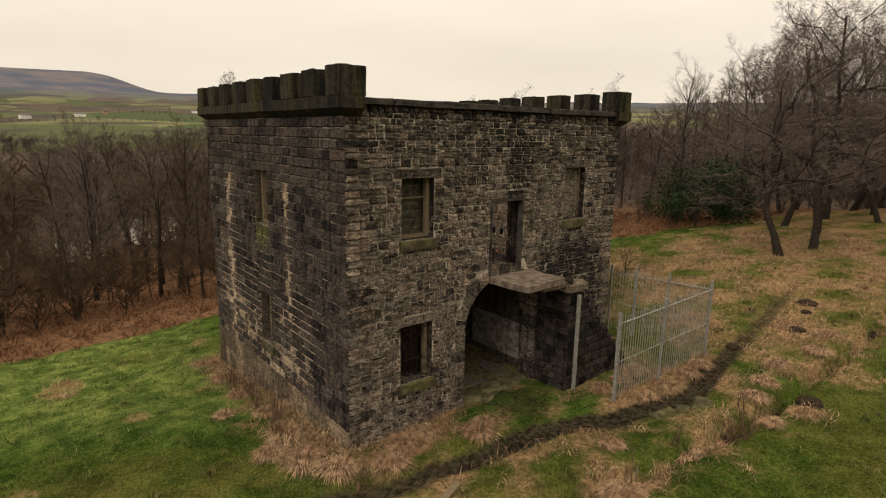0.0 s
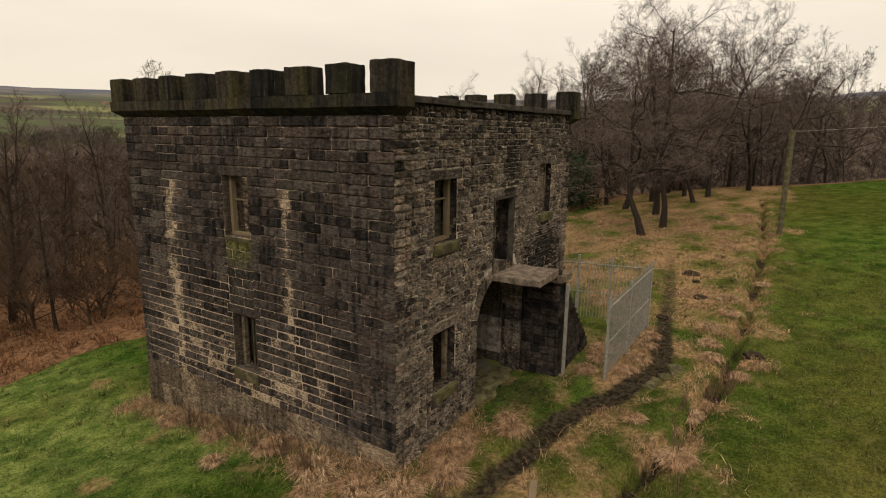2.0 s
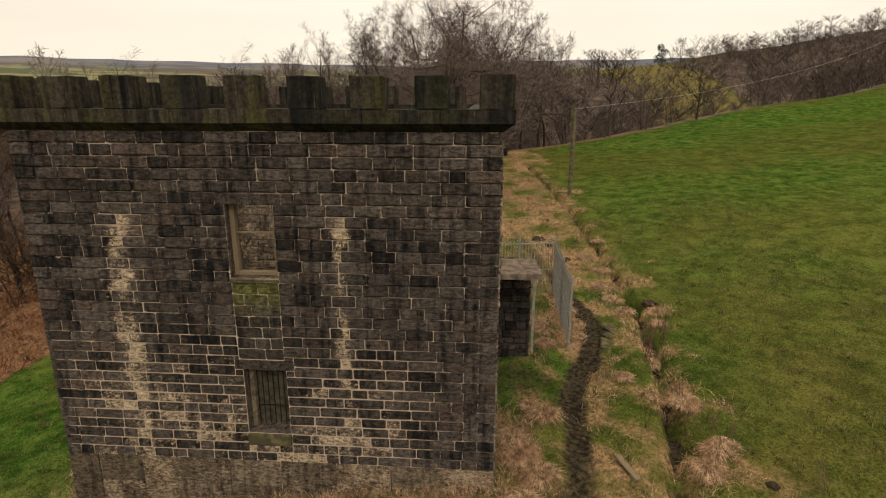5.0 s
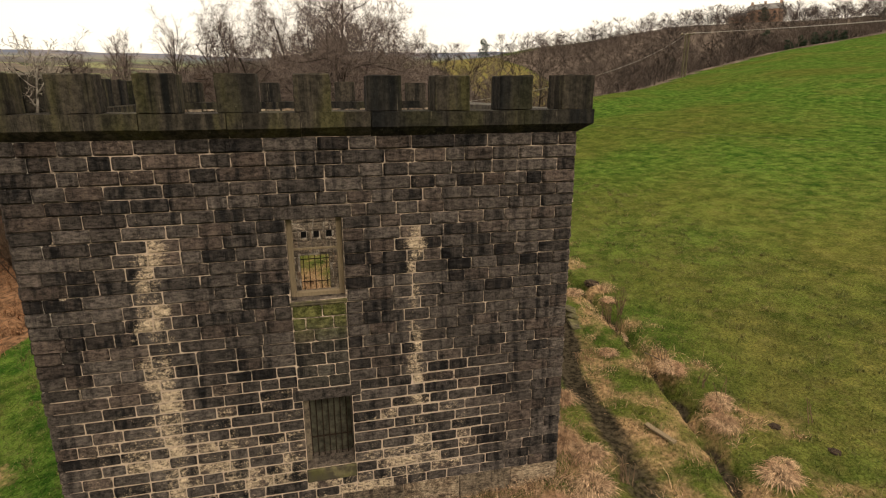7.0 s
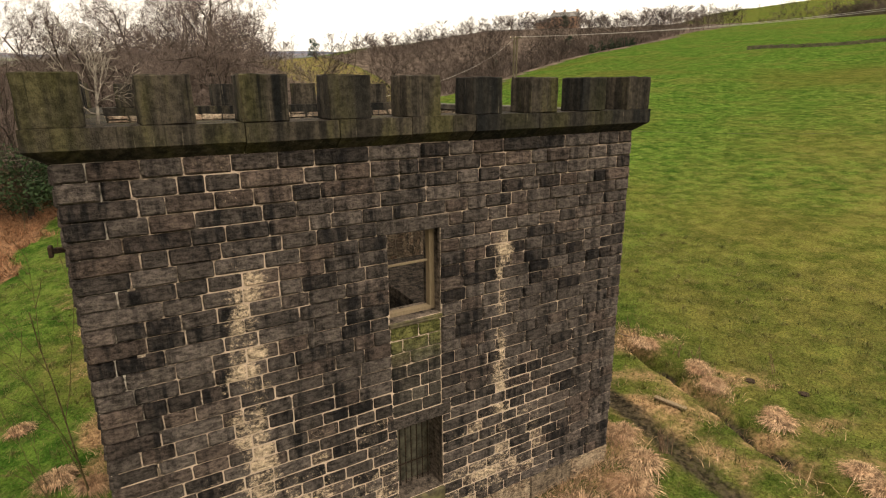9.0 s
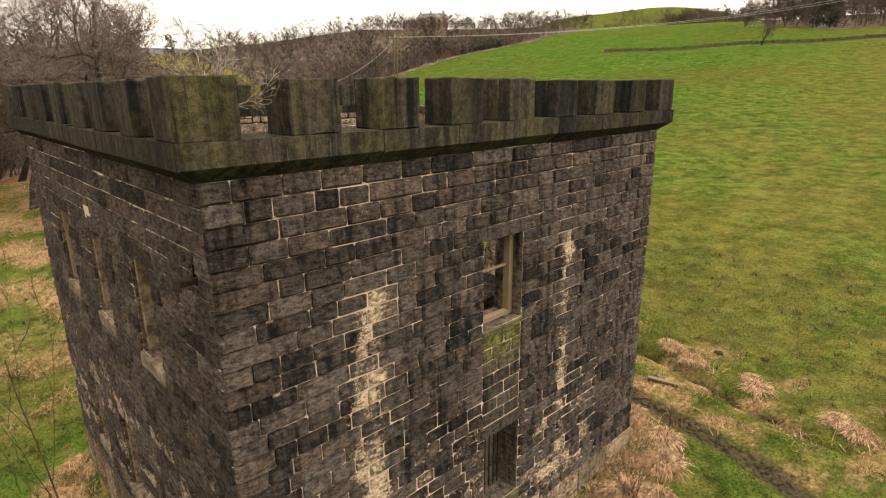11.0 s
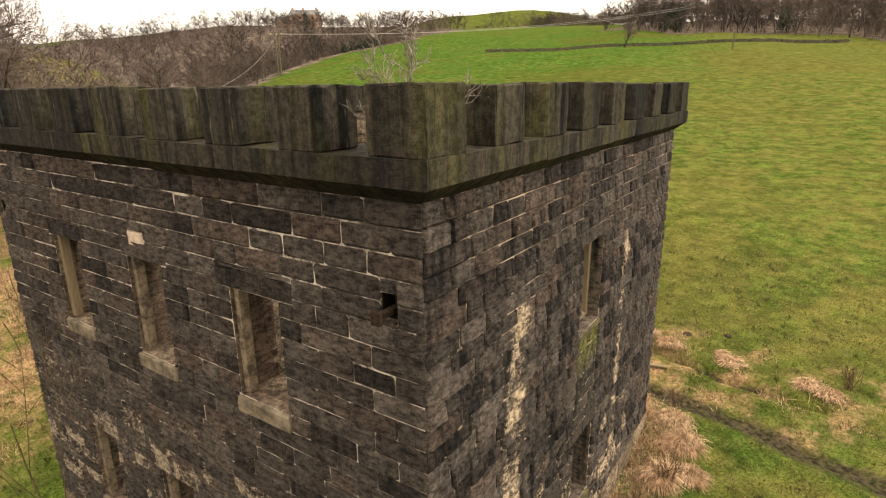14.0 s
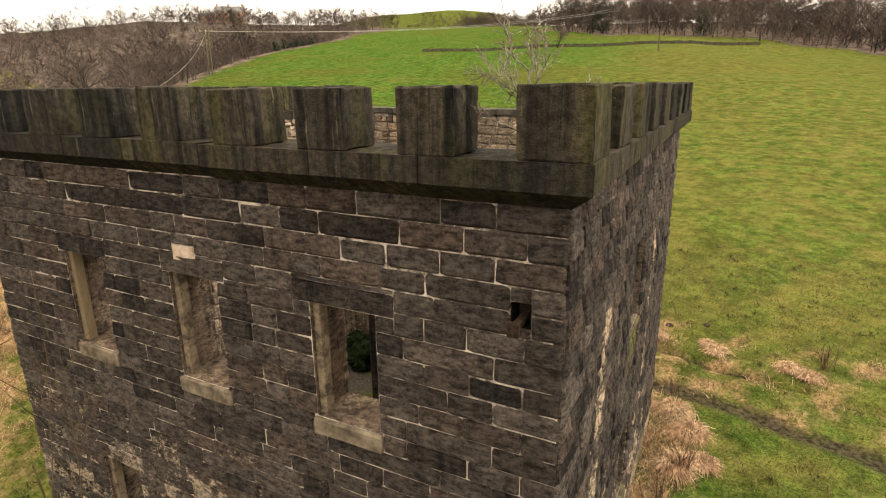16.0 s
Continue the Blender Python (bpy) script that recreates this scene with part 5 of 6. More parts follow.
LEANING = dict(OAK, kids=(13, 8, 8, 8), start=(0.20, 0.20, 0.15, 0.1), wander=(0.24, 0.34, 0.38, 0.36, 0.3), lift=(0.05, 0.08, 0.07, 0.05, 0.03), angle=((35, 80), (30, 70), (30, 70), (30, 65)), ratio=((0.42, 0.62), (0.42, 0.62), (0.4, 0.6), (0.4, 0.65)))
# two leaning oaks at the path, then the wood behind
tree_thing("oak_tree", LEANING, 4, 9.8, 0.20, at(25.6, 1.5), "bare old oak with a leaning dark trunk", M_TWIG, lean=(-0.20, 0.12), limbs=True)
tree_thing("oak_tree", LEANING, 9, 11.2, 0.19, at(28.2, 0.9), "bare oak with a bent trunk beside the path", M_TWIG, lean=(0.12, -0.10), limbs=True)
oak_a = tree_thing("oak_tree", OAK, 15, 12.6, 0.21, at(33.0, 2.4), "tall bare oak in the wood edge", M_TWIG)
oak_b = tree_thing("oak_tree", OAK, 23, 12.4, 0.20, at(36.5, 5.5), "tall bare oak in the wood edge", M_TWIG)
slim = [tree_thing("woodland_tree", SLIM, 31 + i, h, 0.17, at(x, y), "slender bare woodland tree with dark trunk", tw, sides=(7, 4, 2, 2)) for i, (x, y, h, tw) in enumerate(((36, 13, 11.5, M_TWIG), (3, 27, 9.5, M_TWIG_RED), (-6, 24, 9.0, M_TWIG_RED), (40, 10, 12.0, M_TWIG)))]
shrub = [tree_thing("bare_shrub", SHRUB, 51 + i, 1.5, 0.07, at(x, y), "leafless many-stemmed shrub at the wood edge", M_TWIG_RED, M_TWIG_RED, sides=(5, 3, 2, 2), category="shrub") for i, (x, y) in enumerate(((-3, 21.5), (5, 22)))]


def scatter(kind, spots, rng, lo, hi, label=None):
    for x, y in spots:
        src = rng.choice(kind)
        s = rng.uniform(lo, hi)
        m = Matrix.Translation(at(x, y)) @ Matrix.Rotation(rng.uniform(0, 6.28), 4, "Z") @ Matrix.Rotation(rng.uniform(-0.05, 0.05), 4, "X")
        ob = copy_thing(src, m)
        ob.scale = (s * rng.uniform(0.9, 1.1), s * rng.uniform(0.9, 1.1), s)


def spread(rng, n, region, gap):
    """Random spots in a region (x0, x1, y0, y1, test), no two nearer than gap."""
    x0, x1, y0, y1, test = region
    out = []
    for _ in range(n * 40):
        if len(out) >= n:
            break
        x, y = rng.uniform(x0, x1), rng.uniform(y0, y1)
        if test(x, y) and all((x - a) ** 2 + (y - b) ** 2 > gap * gap for a, b in out):
            out.append((x, y))
    return out


rng = random.Random(5)
edge = lambda x: float(np.interp(x, [-60, -5, 3, 10, 24, 34, 45, 60, 75], [19.5, 20.5, 21.5, 21, 18, 14.0, 10, 5, 2]))
scatter([oak_a, oak_b], [(47, 4.6), (41, 4.5), (45, 9), (43, 0.5), (50, 1.5), (53, 6), (57, 0.5), (39.5, 1.0), (48.5, -2.0), (51, 10), (56, 5), (40, 8), (55, -4.0), (60, -6.5), (64, -3), (59.5, -1.5), (68, -8), (44, 2.5)], rng, 0.75, 1.05)
scatter(slim, spread(rng, 50, (-32, 30, 20, 36, lambda x, y: y > edge(x) + 0.5), 2.1), rng, 0.45, 0.85)
scatter(slim, spread(rng, 60, (-40, 40, 34, 66, lambda x, y: True), 2.8), rng, 0.75, 1.0)
scatter(slim, spread(rng, 40, (32, 88, -4, 52, lambda x, y: y > edge(x) + 1.5), 2.8), rng, 0.75, 1.05)
scatter(shrub, spread(rng, 46, (-32, 34, 18, 32, lambda x, y: edge(x) - 0.5 < y < edge(x) + 6), 1.6), rng, 0.6, 1.1)
scatter(shrub, spread(rng, 26, (33, 75, -3, 22, lambda x, y: edge(x) < y < edge(x) + 6), 1.8), rng, 0.6, 1.0)

# the little birch on the wall head
BIRCH = dict(segs=(5, 6, 4, 2), wander=(0.10, 0.20, 0.24, 0.25), lift=(0.06, 0.12, 0.08, 0.05), taper=(0.55, 0.8, 0.85, 0.8), kids=(9, 6, 5), start=(0.30, 0.22, 0.15),
             angle=((30, 70), (25, 55), (25, 60)), ratio=((0.62, 0.95), (0.38, 0.6), (0.35, 0.6)), shrink=(0.35, 0.3, 0.2), thin=(0.62, 0.5, 0.5))
tree_thing("birch_sapling", BIRCH, 6, 0.86, 0.022, (0.42, 8.42, TOP + 0.385), "leafless pale birch sapling growing on the wall head", M_BIRCH, M_BIRCH, lean=(0.22, -0.08), sides=(6, 5, 3, 3), twig_r=0.0035, limbs=True)


def leaf_cloud(name, rng, blobs, n, size, mat):
    """Small leaf blades on and in a cluster of rounded masses."""
    v, t = [], []
    for _ in range(n):
        c, r = rng.choice(blobs)
        d = Vector((rng.gauss(0, 1), rng.gauss(0, 1), rng.gauss(0, 1))).normalized()
        p = Vector(c) + Vector((d.x * r[0], d.y * r[1], d.z * r[2])) * rng.uniform(0.6, 1.08)
        a = Vector((rng.gauss(0, 1), rng.gauss(0, 1), rng.gauss(0, 0.6))).normalized() * size * rng.uniform(0.6, 1.4)
        b = a.cross(d).normalized() * size * 0.45
        k = len(v)
        v += [p - a * 0.5, p + b * 0.5, p + a * 0.5, p - b * 0.5]
        t += [(k, k + 1, k + 2), (k, k + 2, k + 3)]
    return quick_mesh(name, np.array([tuple(p) for p in v]), np.array(t), mat)


def evergreen(seed, place, w, h, label, parent_name="evergreen_bush"):
    rng = random.Random(seed)
    bush = tagged(empty(parent_name, place), label, "bush")
    part("stem", bar_mesh("stem", (0, 0, -0.1), (0, 0, h * 0.5), 0.12, M_BARK), bush)
    blobs = [((rng.uniform(-w, w) * 0.5, rng.uniform(-w, w) * 0.5, h * rng.uniform(0.12, 0.75)), (w * rng.uniform(0.25, 0.45), w * rng.uniform(0.25, 0.45), h * rng.uniform(0.14, 0.26))) for _ in range(12)]
    part("foliage", leaf_cloud("foliage", rng, blobs, 5200, 0.26, M_IVY), bush)


evergreen(3, at(35.6, 11.2), 4.4, 6.0, "dark green holly bush at the wood edge")
evergreen(4, at(41.0, 12.5), 3.6, 3.6, "dark green holly bush at the wood edge")
evergreen(8, (7.85, 1.05, 0.12), 0.7, 1.2, "dark ivy-grown bush inside the roofless ruin")
evergreen(5, at(-9.0, 24.0), 2.4, 1.8, "low dark evergreen bush under the trees")


# far woods: many bare trees as one mass
def far_tree(seed, h):
    rng = random.Random(seed)
    v, t = [], []

    def blade(p, q, w):
        d = (q - p).normalized()
        s = d.cross(Vector((rng.gauss(0, 1), rng.gauss(0, 1), rng.gauss(0, 0.3)))).normalized() * w
        k = len(v)
        v.extend([p - s, p + s, q])
        t.append((k, k + 1, k + 2))

    stems = [Vector((rng.gauss(0, 0.16), rng.gauss(0, 0.16), 1)).normalized() for _ in range(3)]
    for d in stems:
        blade(Vector((rng.uniform(-0.5, 0.5), rng.uniform(-0.5, 0.5), -0.4)), d * h * rng.uniform(0.75, 0.98), 0.09)
    for i in range(26):
        z = h * rng.uniform(0.06, 0.86)
        a = rng.uniform(0, 6.28)
        reach = h * 0.36 * math.sin(math.pi * min(0.15 + z / h * 0.85, 0.96)) + 0.3
        d = Vector((math.cos(a), math.sin(a), rng.uniform(0.6, 1.5))).normalized()
        p = rng.choice(stems) * z
        q = p + d * reach
        blade(p, q, 0.05)
        for j in range(9):
            m = p.lerp(q, rng.uniform(0.25, 1.0))
            e = m + (d + Vector((rng.gauss(0, 0.55), rng.gauss(0, 0.55), rng.gauss(0.3, 0.45)))).normalized() * reach * rng.uniform(0.25, 0.6)
            blade(m, e, 0.042)
    return np.array([tuple(p) for p in v]), np.array(t)


FAR = [far_tree(70 + i, 10.0) for i in range(8)]


def mass(name, spots, rng, lo, hi, mat, label):
    vs, ts, base = [], [], 0
    for x, y in spots:
        v, t = rng.choice(FAR)
        s, a = (lo + (hi - lo) * rng.random() ** 1.5) / 10.0, rng.uniform(0, 6.28)
        c, n = math.cos(a) * s, math.sin(a) * s
        w = rng.uniform(1.0, 1.6)
        p = np.stack([(v[:, 0] * c - v[:, 1] * n) * w + x, (v[:, 0] * n + v[:, 1] * c) * w + y, v[:, 2] * s + float(land(x, y))], -1)
        vs.append(p)
        ts.append(t + base)
        base += len(p)
    return tagged(new(name, quick_mesh(name, np.concatenate(vs), np.concatenate(ts), mat)), label, "woodland", kind="stuff")


rng = random.Random(17)
FIELD_EDGE = lambda y: float(np.interp(-y, [-5, 5, 27, 60, 96, 139, 190, 300], [45, 50, 60, 82, 103, 116, 128, 160]))
mass("hillside_scrub", [(x, y) for x, y in spread(rng, 1250, (48, 300, -230, 8, lambda x, y: FIELD_EDGE(y) + 3 < x < FIELD_EDGE(y) + 110 and not (95 < x < 240 and -62 < y < -36 and rng.random() < 0.93)), 3.0)], rng, 2.6, 9.0, M_TWIG_FAR, "brown leafless scrub and woodland on the far slope")
mass("far_wood", spread(rng, 1000, (-170, 66, -260, -120, lambda x, y: y < -160 - 0.25 * (x + 10) * (x > -10) + 0.9 * (-10 - x) * (x < -10) * (x > -60) + 45 * (x <= -60) and y > -262), 2.6), rng, 7, 14, M_TWIG_FAR, "belt of leafless trees along the top of the pasture")
mass("skyline_trees", spread(rng, 150, (62, 132, -290, -256, lambda x, y: y < -262 + 0.1 * (90 - x)), 2.6), rng, 5.0, 9.0, M_TWIG_FAR, "leafless trees standing along the skyline above the pasture")
mass("far_undergrowth", spread(rng, 620, (-170, 132, -290, -120, lambda x, y: (y < -162 - 0.25 * (x + 10) * (x > -10) + 0.9 * (-10 - x) * (x < -10) * (x > -60) + 45 * (x <= -60) and y > -240 and x < 66) or (x > 60 and y < -258)), 2.6), rng, 2.4, 5.0, M_TWIG_FAR, "leafless undergrowth along the far wood")
mass("north_wood", spread(rng, 900, (-120, 190, 50, 210, lambda x, y: True), 3.6), rng, 8, 13, M_TWIG_RED, "leafless brown valley woodland")
mass("east_wood", spread(rng, 330, (75, 260, -5, 110, lambda x, y: True), 4.4), rng, 8, 13, M_TWIG_FAR, "leafless woodland beyond the pasture")

mass("wood_undergrowth", spread(rng, 420, (-45, 36, 20, 52, lambda x, y: y > edge(x) + 1.0), 1.5), rng, 1.5, 4.2, M_TWIG_RED, "dark leafless undergrowth beneath the trees")
mass("east_undergrowth", spread(rng, 190, (34, 90, -2, 40, lambda x, y: y > edge(x) + 2.5), 1.7), rng, 1.5, 4.5, M_TWIG, "brown leafless undergrowth beneath the trees")

mass("valley_wood", spread(rng, 750, (-160, 620, 190, 560, lambda x, y: np.hypot(x, y) < 640 and x < 0.75 * y + 60 and waves(x, y, 160, 61) > -0.5), 7.0), rng, 9, 15, M_TWIG_FAR, "leafless brown woodland down the valley side")

# valley hedges and copses, and far houses
hedges = []
for k in range(34):
    a, d = radians(rng.uniform(-8, 75)), rng.uniform(420, 2300)
    x0, y0, turn, n = math.sin(a) * d, math.cos(a) * d, rng.uniform(-0.5, 0.5), int(rng.uniform(8, 26))
    hedges += [(x0 + i * 11 * math.cos(turn), y0 + i * 11 * math.sin(turn) + rng.uniform(-3, 3)) for i in range(n)]
mass("valley_hedges", hedges, rng, 5, 12, M_CONIFER, "dark hedgerows and copses across the valley")
mass("skyline_copse", spread(rng, 170, (84, 190, -345, -270, lambda x, y: -300 - 0.30 * (x - 90) - 18 < y < -268 - 0.30 * (x - 90) and waves(x, y, 30, 66) > -0.1), 3.2), rng, 2.5, 5.5, M_TWIG_FAR, "leafless copse along the skyline of the pasture")
crest = [(60 + i * 6.5 + rng.uniform(-2, 2), -285 - i * 2.2 + rng.uniform(-4, 4)) for i in range(36)]
mass("crest_hedge", crest, rng, 1.4, 3.2, M_TWIG_FAR, "low hedge along the skyline")
for x, y, w, h in ((118, -120, 2.6, 3.2), (121, -127, 3, 3.4), (117, -115, 2.4, 2.6), (196, -60, 5, 7), (150, -105, 4.5, 6), (-30, -158, 5, 6), (10, -172, 5, 7), (205, -185, 5, 6.5), (175, -160, 4, 6), (124, -133, 3, 3.6), (127, -139, 3, 4), (129, -145, 3, 3.6), (40, -180, 5, 9), (44, -183, 5, 8), (-62, -130, 6, 8), (-70, -126, 6, 7)):
    cr = random.Random(int(x))
    con = tagged(empty("conifer", (x, y, float(land(x, y)))), "small dark green conifer on the far slope", "conifer")
    part("trunk", bar_mesh("trunk", (0, 0, -0.3), (0, 0, h * 0.4), 0.15, M_BARK), con)
    part("foliage", leaf_cloud("foliage", cr, [((cr.uniform(-0.2, 0.2) * w, cr.uniform(-0.2, 0.2) * w, h * f), (w * 0.5 * (1.1 - f * 0.8),) * 2 + (h * 0.16,)) for f in (0.2, 0.4, 0.6, 0.8)], 700, 0.6, M_CONIFER), con)

# the lone hawthorn in the pasture
tree_thing("lone_tree", dict(OAK, kids=(10, 6, 6, 4)), 61, 4.9, 0.17, (37.6, -121.0, float(land(37.6, -121.0))), "lone leafless hawthorn in the pasture", M_TWIG, sides=(5, 4, 3, 3, 3), twig_r=0.014)


# drystone field wall
def field_wall(line, seed):
    rng = random.Random(seed)
    wall = tagged(empty("drystone_wall", (*line[0], float(land(*line[0])))), "low dark drystone wall across the pasture", "wall")
    base = wall.location
    vs, fs = [], []
    for (x0, y0), (x1, y1) in zip(line, line[1:]):
        ln = math.hypot(x1 - x0, y1 - y0)
        n = int(ln / 0.9)
        for i in range(n):
            for row in range(3):
                f = (i + 0.5 + 0.3 * (row % 2)) / n
                x, y = x0 + (x1 - x0) * f, y0 + (y1 - y0) * f
                m = Matrix.Translation((x - base.x, y - base.y, float(land(x, y)) - base.z + row * 0.22 + rng.uniform(-0.1, 0.02))) @ Matrix.Rotation(math.atan2(y1 - y0, x1 - x0) + rng.uniform(-0.1, 0.1), 4, "Z")
                k = len(vs)
                w, dp, h = rng.uniform(0.38, 0.5), 0.3 - row * 0.04, rng.uniform(0.2, 0.3)
                for sx, sy, sz in ((-1, -1, 0), (1, -1, 0), (1, 1, 0), (-1, 1, 0), (-0.85, -0.8, 1), (0.85, -0.8, 1), (0.85, 0.8, 1), (-0.85, 0.8, 1)):
                    vs.append(m @ Vector((sx * w, sy * dp, sz * h)))
                fs += [(k + 4, k + 5, k + 6, k + 7)] + [(k + a, k + (a + 1) % 4, k + 4 + (a + 1) % 4, k + 4 + a) for a in range(4)]
    tagged(part("stonework", mesh_of("stonework", vs, fs, M_DRYSTONE), wall), kind="stuff")


field_wall([(66, -108), (59, -113), (40, -124), (14, -136), (-4, -150)], 3)


# ---- poles and wires ----
def pole(name, x, y, h, label, arm=0.0, twin=0.0, yaw=0.0):
    top = tagged(empty(name, (x, y, float(land(x, y)))), label, "pole")
    top.rotation_euler = (0, 0, yaw)
    for s in ((-twin, twin) if twin else (0,)):
        me = bar_mesh("shaft", (s, 0, -0.4), (s, 0, h), 0.14 if h < 8 else 0.17, M_POLE, 8)
        part("shaft", me, top)
    if arm:
        part("cross_arm", worn_box("cross_arm", (arm, 0.14, 0.16), M_POLE, 0.01, 0.005, 1), top, "", Matrix.Translation((0, 0.1, h - 0.35)))
        for s in (-0.45, 0, 0.45):
            part("insulator", bar_mesh("insulator", (s * arm, 0.1, h - 0.2), (s * arm, 0.1, h + 0.08), 0.06, M_PAINT), top)
    return Vector((x, y, float(land(x, y)) + h - 0.1))


def wire(a, b, sag, r=0.014, label="thin overhead wire between poles", mat=M_WIRE_SKYLIT):
    pts = []
    for i in range(25):
        f = i / 24
        p = a.lerp(b, f)
        pts.append((p - a - Vector((0, 0, 4 * sag * f * (1 - f))), r))
    v, t = tubes([(0, pts)], (4,))
    ob = tagged(new("overhead_wire", quick_mesh("overhead_wire", v, t, mat)), label, "wire")
    ob.location = a


P1 = pole("wooden_pole", 26.85, -5.35, 5.7, "mossy wooden utility pole in rough grass")
P2 = pole("twin_pole", 85.0, -63.0, 7.6, "double timber electricity pole with cross arm", 2.2, 0.28, 0.7)
P3 = pole("wooden_pole", 33.0, -174.0, 7.7, "distant wooden utility pole at the pasture top")
pole("wooden_pole", 15.1, -117.5, 3.4, "short weathered wooden post at the field wall")
P4 = P3 + Vector((-0.9, 0.2, -0.5))
P5 = Vector((-24.0, -62.0, 11.5))
pole("wooden_pole", -24.0, -62.0, 11.6 - float(land(-24, -62)), "wooden utility pole in the pasture")
wire(P1, P2 + Vector((-0.8, 0.6, 0)), 1.6, 0.013)
wire(P1 + Vector((0, 0, -0.5)), P5, 3.2, 0.008, "thin dark overhead wire across the pasture", M_LINE)
wire(P2 + Vector((0.8, 0.3, 0)), P3, 2.2, 0.040)
wire(P2 + Vector((-0.8, -0.3, 0)), P4, 2.2, 0.040)

# ---- farmhouse on the skyline ----
farm = tagged(empty("farmhouse", (222, -200, float(land(222, -200)))), "distant red-brown stone farmhouse with slate roof on the hill", "house")
farm.rotation_euler = (0, 0, radians(35))
part("house_wall", worn_box("house_wall", (13, 7, 5.2), M_HOUSE, 0.02, 0, 1), farm, "", Matrix.Translation((0, 0, -0.3)))
part("roof", prism("roof", [(-3.9, 4.85), (3.9, 4.85), (0, 7.6)], 13.6, M_ROOF), farm, "", pose(6.8, 0, 0, 0, 0, 90))
part("gable", prism("gable", [(-3.5, 4.8), (3.5, 4.8), (0, 7.3)], 13.1, M_HOUSE), farm, "", pose(6.55, 0, -0.02, 0, 0, 90))
for x in (-5.8, 0.5, 5.8):
    part("chimney", worn_box("chimney", (1.0, 0.8, 2.0), M_HOUSE, 0.03, 0, 2), farm, "", Matrix.Translation((x, 0, 6.7)))
for x in (-4.5, -1.5, 1.5, 4.5):
    for z in (0.7, 2.9):
        for y in (3.5, -3.5):
            part("window", worn_box("window", (1.0, 0.06, 1.2), M_PANE, 0.01, 0, 3), farm, "", Matrix.Translation((x, y, z)))
part("lean_to", worn_box("lean_to", (8, 6, 3.2), M_HOUSE, 0.02, 0, 1), farm, "", Matrix.Translation((10.2, 0, -0.3)))
part("lean_to_roof", prism("lean_to_roof", [(-3.4, 2.85), (3.4, 2.85), (0, 4.6)], 8.2, M_ROOF), farm, "", pose(14.4, 0, 0, 0, 0, 90))

rng = random.Random(33)
for k in range(15):
    a, d = radians(rng.uniform(-2, 30)), rng.uniform(900, 2300)
    x, y = math.sin(a) * d, math.cos(a) * d
    cot = tagged(empty("far_house", (x, y, float(land(x, y)))), "tiny pale house far across the valley", "house", "valley houses")
    cot.rotation_euler = (0, 0, rng.uniform(0, 3))
    w = rng.uniform(10, 26)
    part("house_wall", worn_box("house_wall", (w, 8, 6), M_HOUSE if k % 3 else M_WHITE, 0, 0, 1), cot, "", Matrix.Translation((0, 0, -0.5)))
    part("roof", prism("roof", [(-4.4, 5.5), (4.4, 5.5), (0, 8.4)], w + 0.6, M_ROOF), cot, "", pose(w / 2 + 0.3, 0, 0, 0, 0, 90))
for x, y in ((1.0, 62), (9, 66)):
    shed = tagged(empty("far_shed", (x, y, z_at(x, y))), "pale shed glimpsed behind the trees", "shed")
    part("house_wall", worn_box("house_wall", (4.5, 3, 2.2), M_WHITE, 0, 0, 1), shed)
    part("roof", prism("roof", [(-1.7, 2.2), (1.7, 2.2), (0, 2.9)], 4.8, M_ROOF), shed, "", pose(2.4, 0, 0, 0, 0, 90))


# ---- grass ----
def blades(name, x, y, length, width, lean, mat, label, seed, droop=0.5):
    """Grass blades as two-step bent strips standing on the ground."""
    r = np.random.RandomState(seed)
    n = len(x)
    z = ground_z(x, y) - 0.015
    a, b = r.uniform(0, 6.283, n), r.uniform(0, 6.283, n)
    la = lean * np.abs(r.normal(1, 0.5, n))
    dx, dy = np.cos(a) * la, np.sin(a) * la
    wx, wy = np.cos(b) * width * 0.5, np.sin(b) * width * 0.5
    m = 0.55
    mid = np.stack([x + dx * length * 0.35, y + dy * length * 0.35, z + length * m], -1)
    tip = np.stack([x + dx * length, y + dy * length, z + length * (m + (1 - m) * (1 - droop * np.minimum(la, 1.6)))], -1)
    o = np.stack([wx, wy, np.zeros(n)], -1)
    root = np.stack([x, y, z], -1)
    v = np.stack([root - o, root + o, mid + o * 0.7, mid - o * 0.7, tip], 1).reshape(-1, 3)
    k = np.arange(n)[:, None] * 5
    t = np.concatenate([k + [0, 1, 2], k + [0, 2, 3], k + [3, 2, 4]], 1).reshape(-1, 3)
    return tagged(new(name, quick_mesh(name, v, t, mat)), label, "grass", kind="stuff")


nr = np.random.RandomState(3)


def keep_out(x, y):
    return ((x > -0.02) & (x < 9.07) & (y > -0.02) & (y < 9.07)) | ((x > 5.6) & (x < 9.4) & (y > -1.15) & (y < 0.1))


x, y = nr.uniform(-13, 26, 165000), nr.uniform(-14, 17, 165000)
ok = ~keep_out(x, y) & (muddiness(x, y) + nr.uniform(-0.2, 0.2, len(x)) < 0.35) & (woodland(x, y) < 0.5) & (nr.uniform(0, 1, len(x)) < 1.1 * np.exp(-np.hypot(x - 1, y + 1) / 17)) & (dryness(x, y) < nr.uniform(0.3, 1, len(x)))
blades("pasture_grass", x[ok], y[ok], nr.uniform(0.04, 0.12, ok.sum()), 0.018, 0.45, M_GRASS, "short green pasture grass", 4)

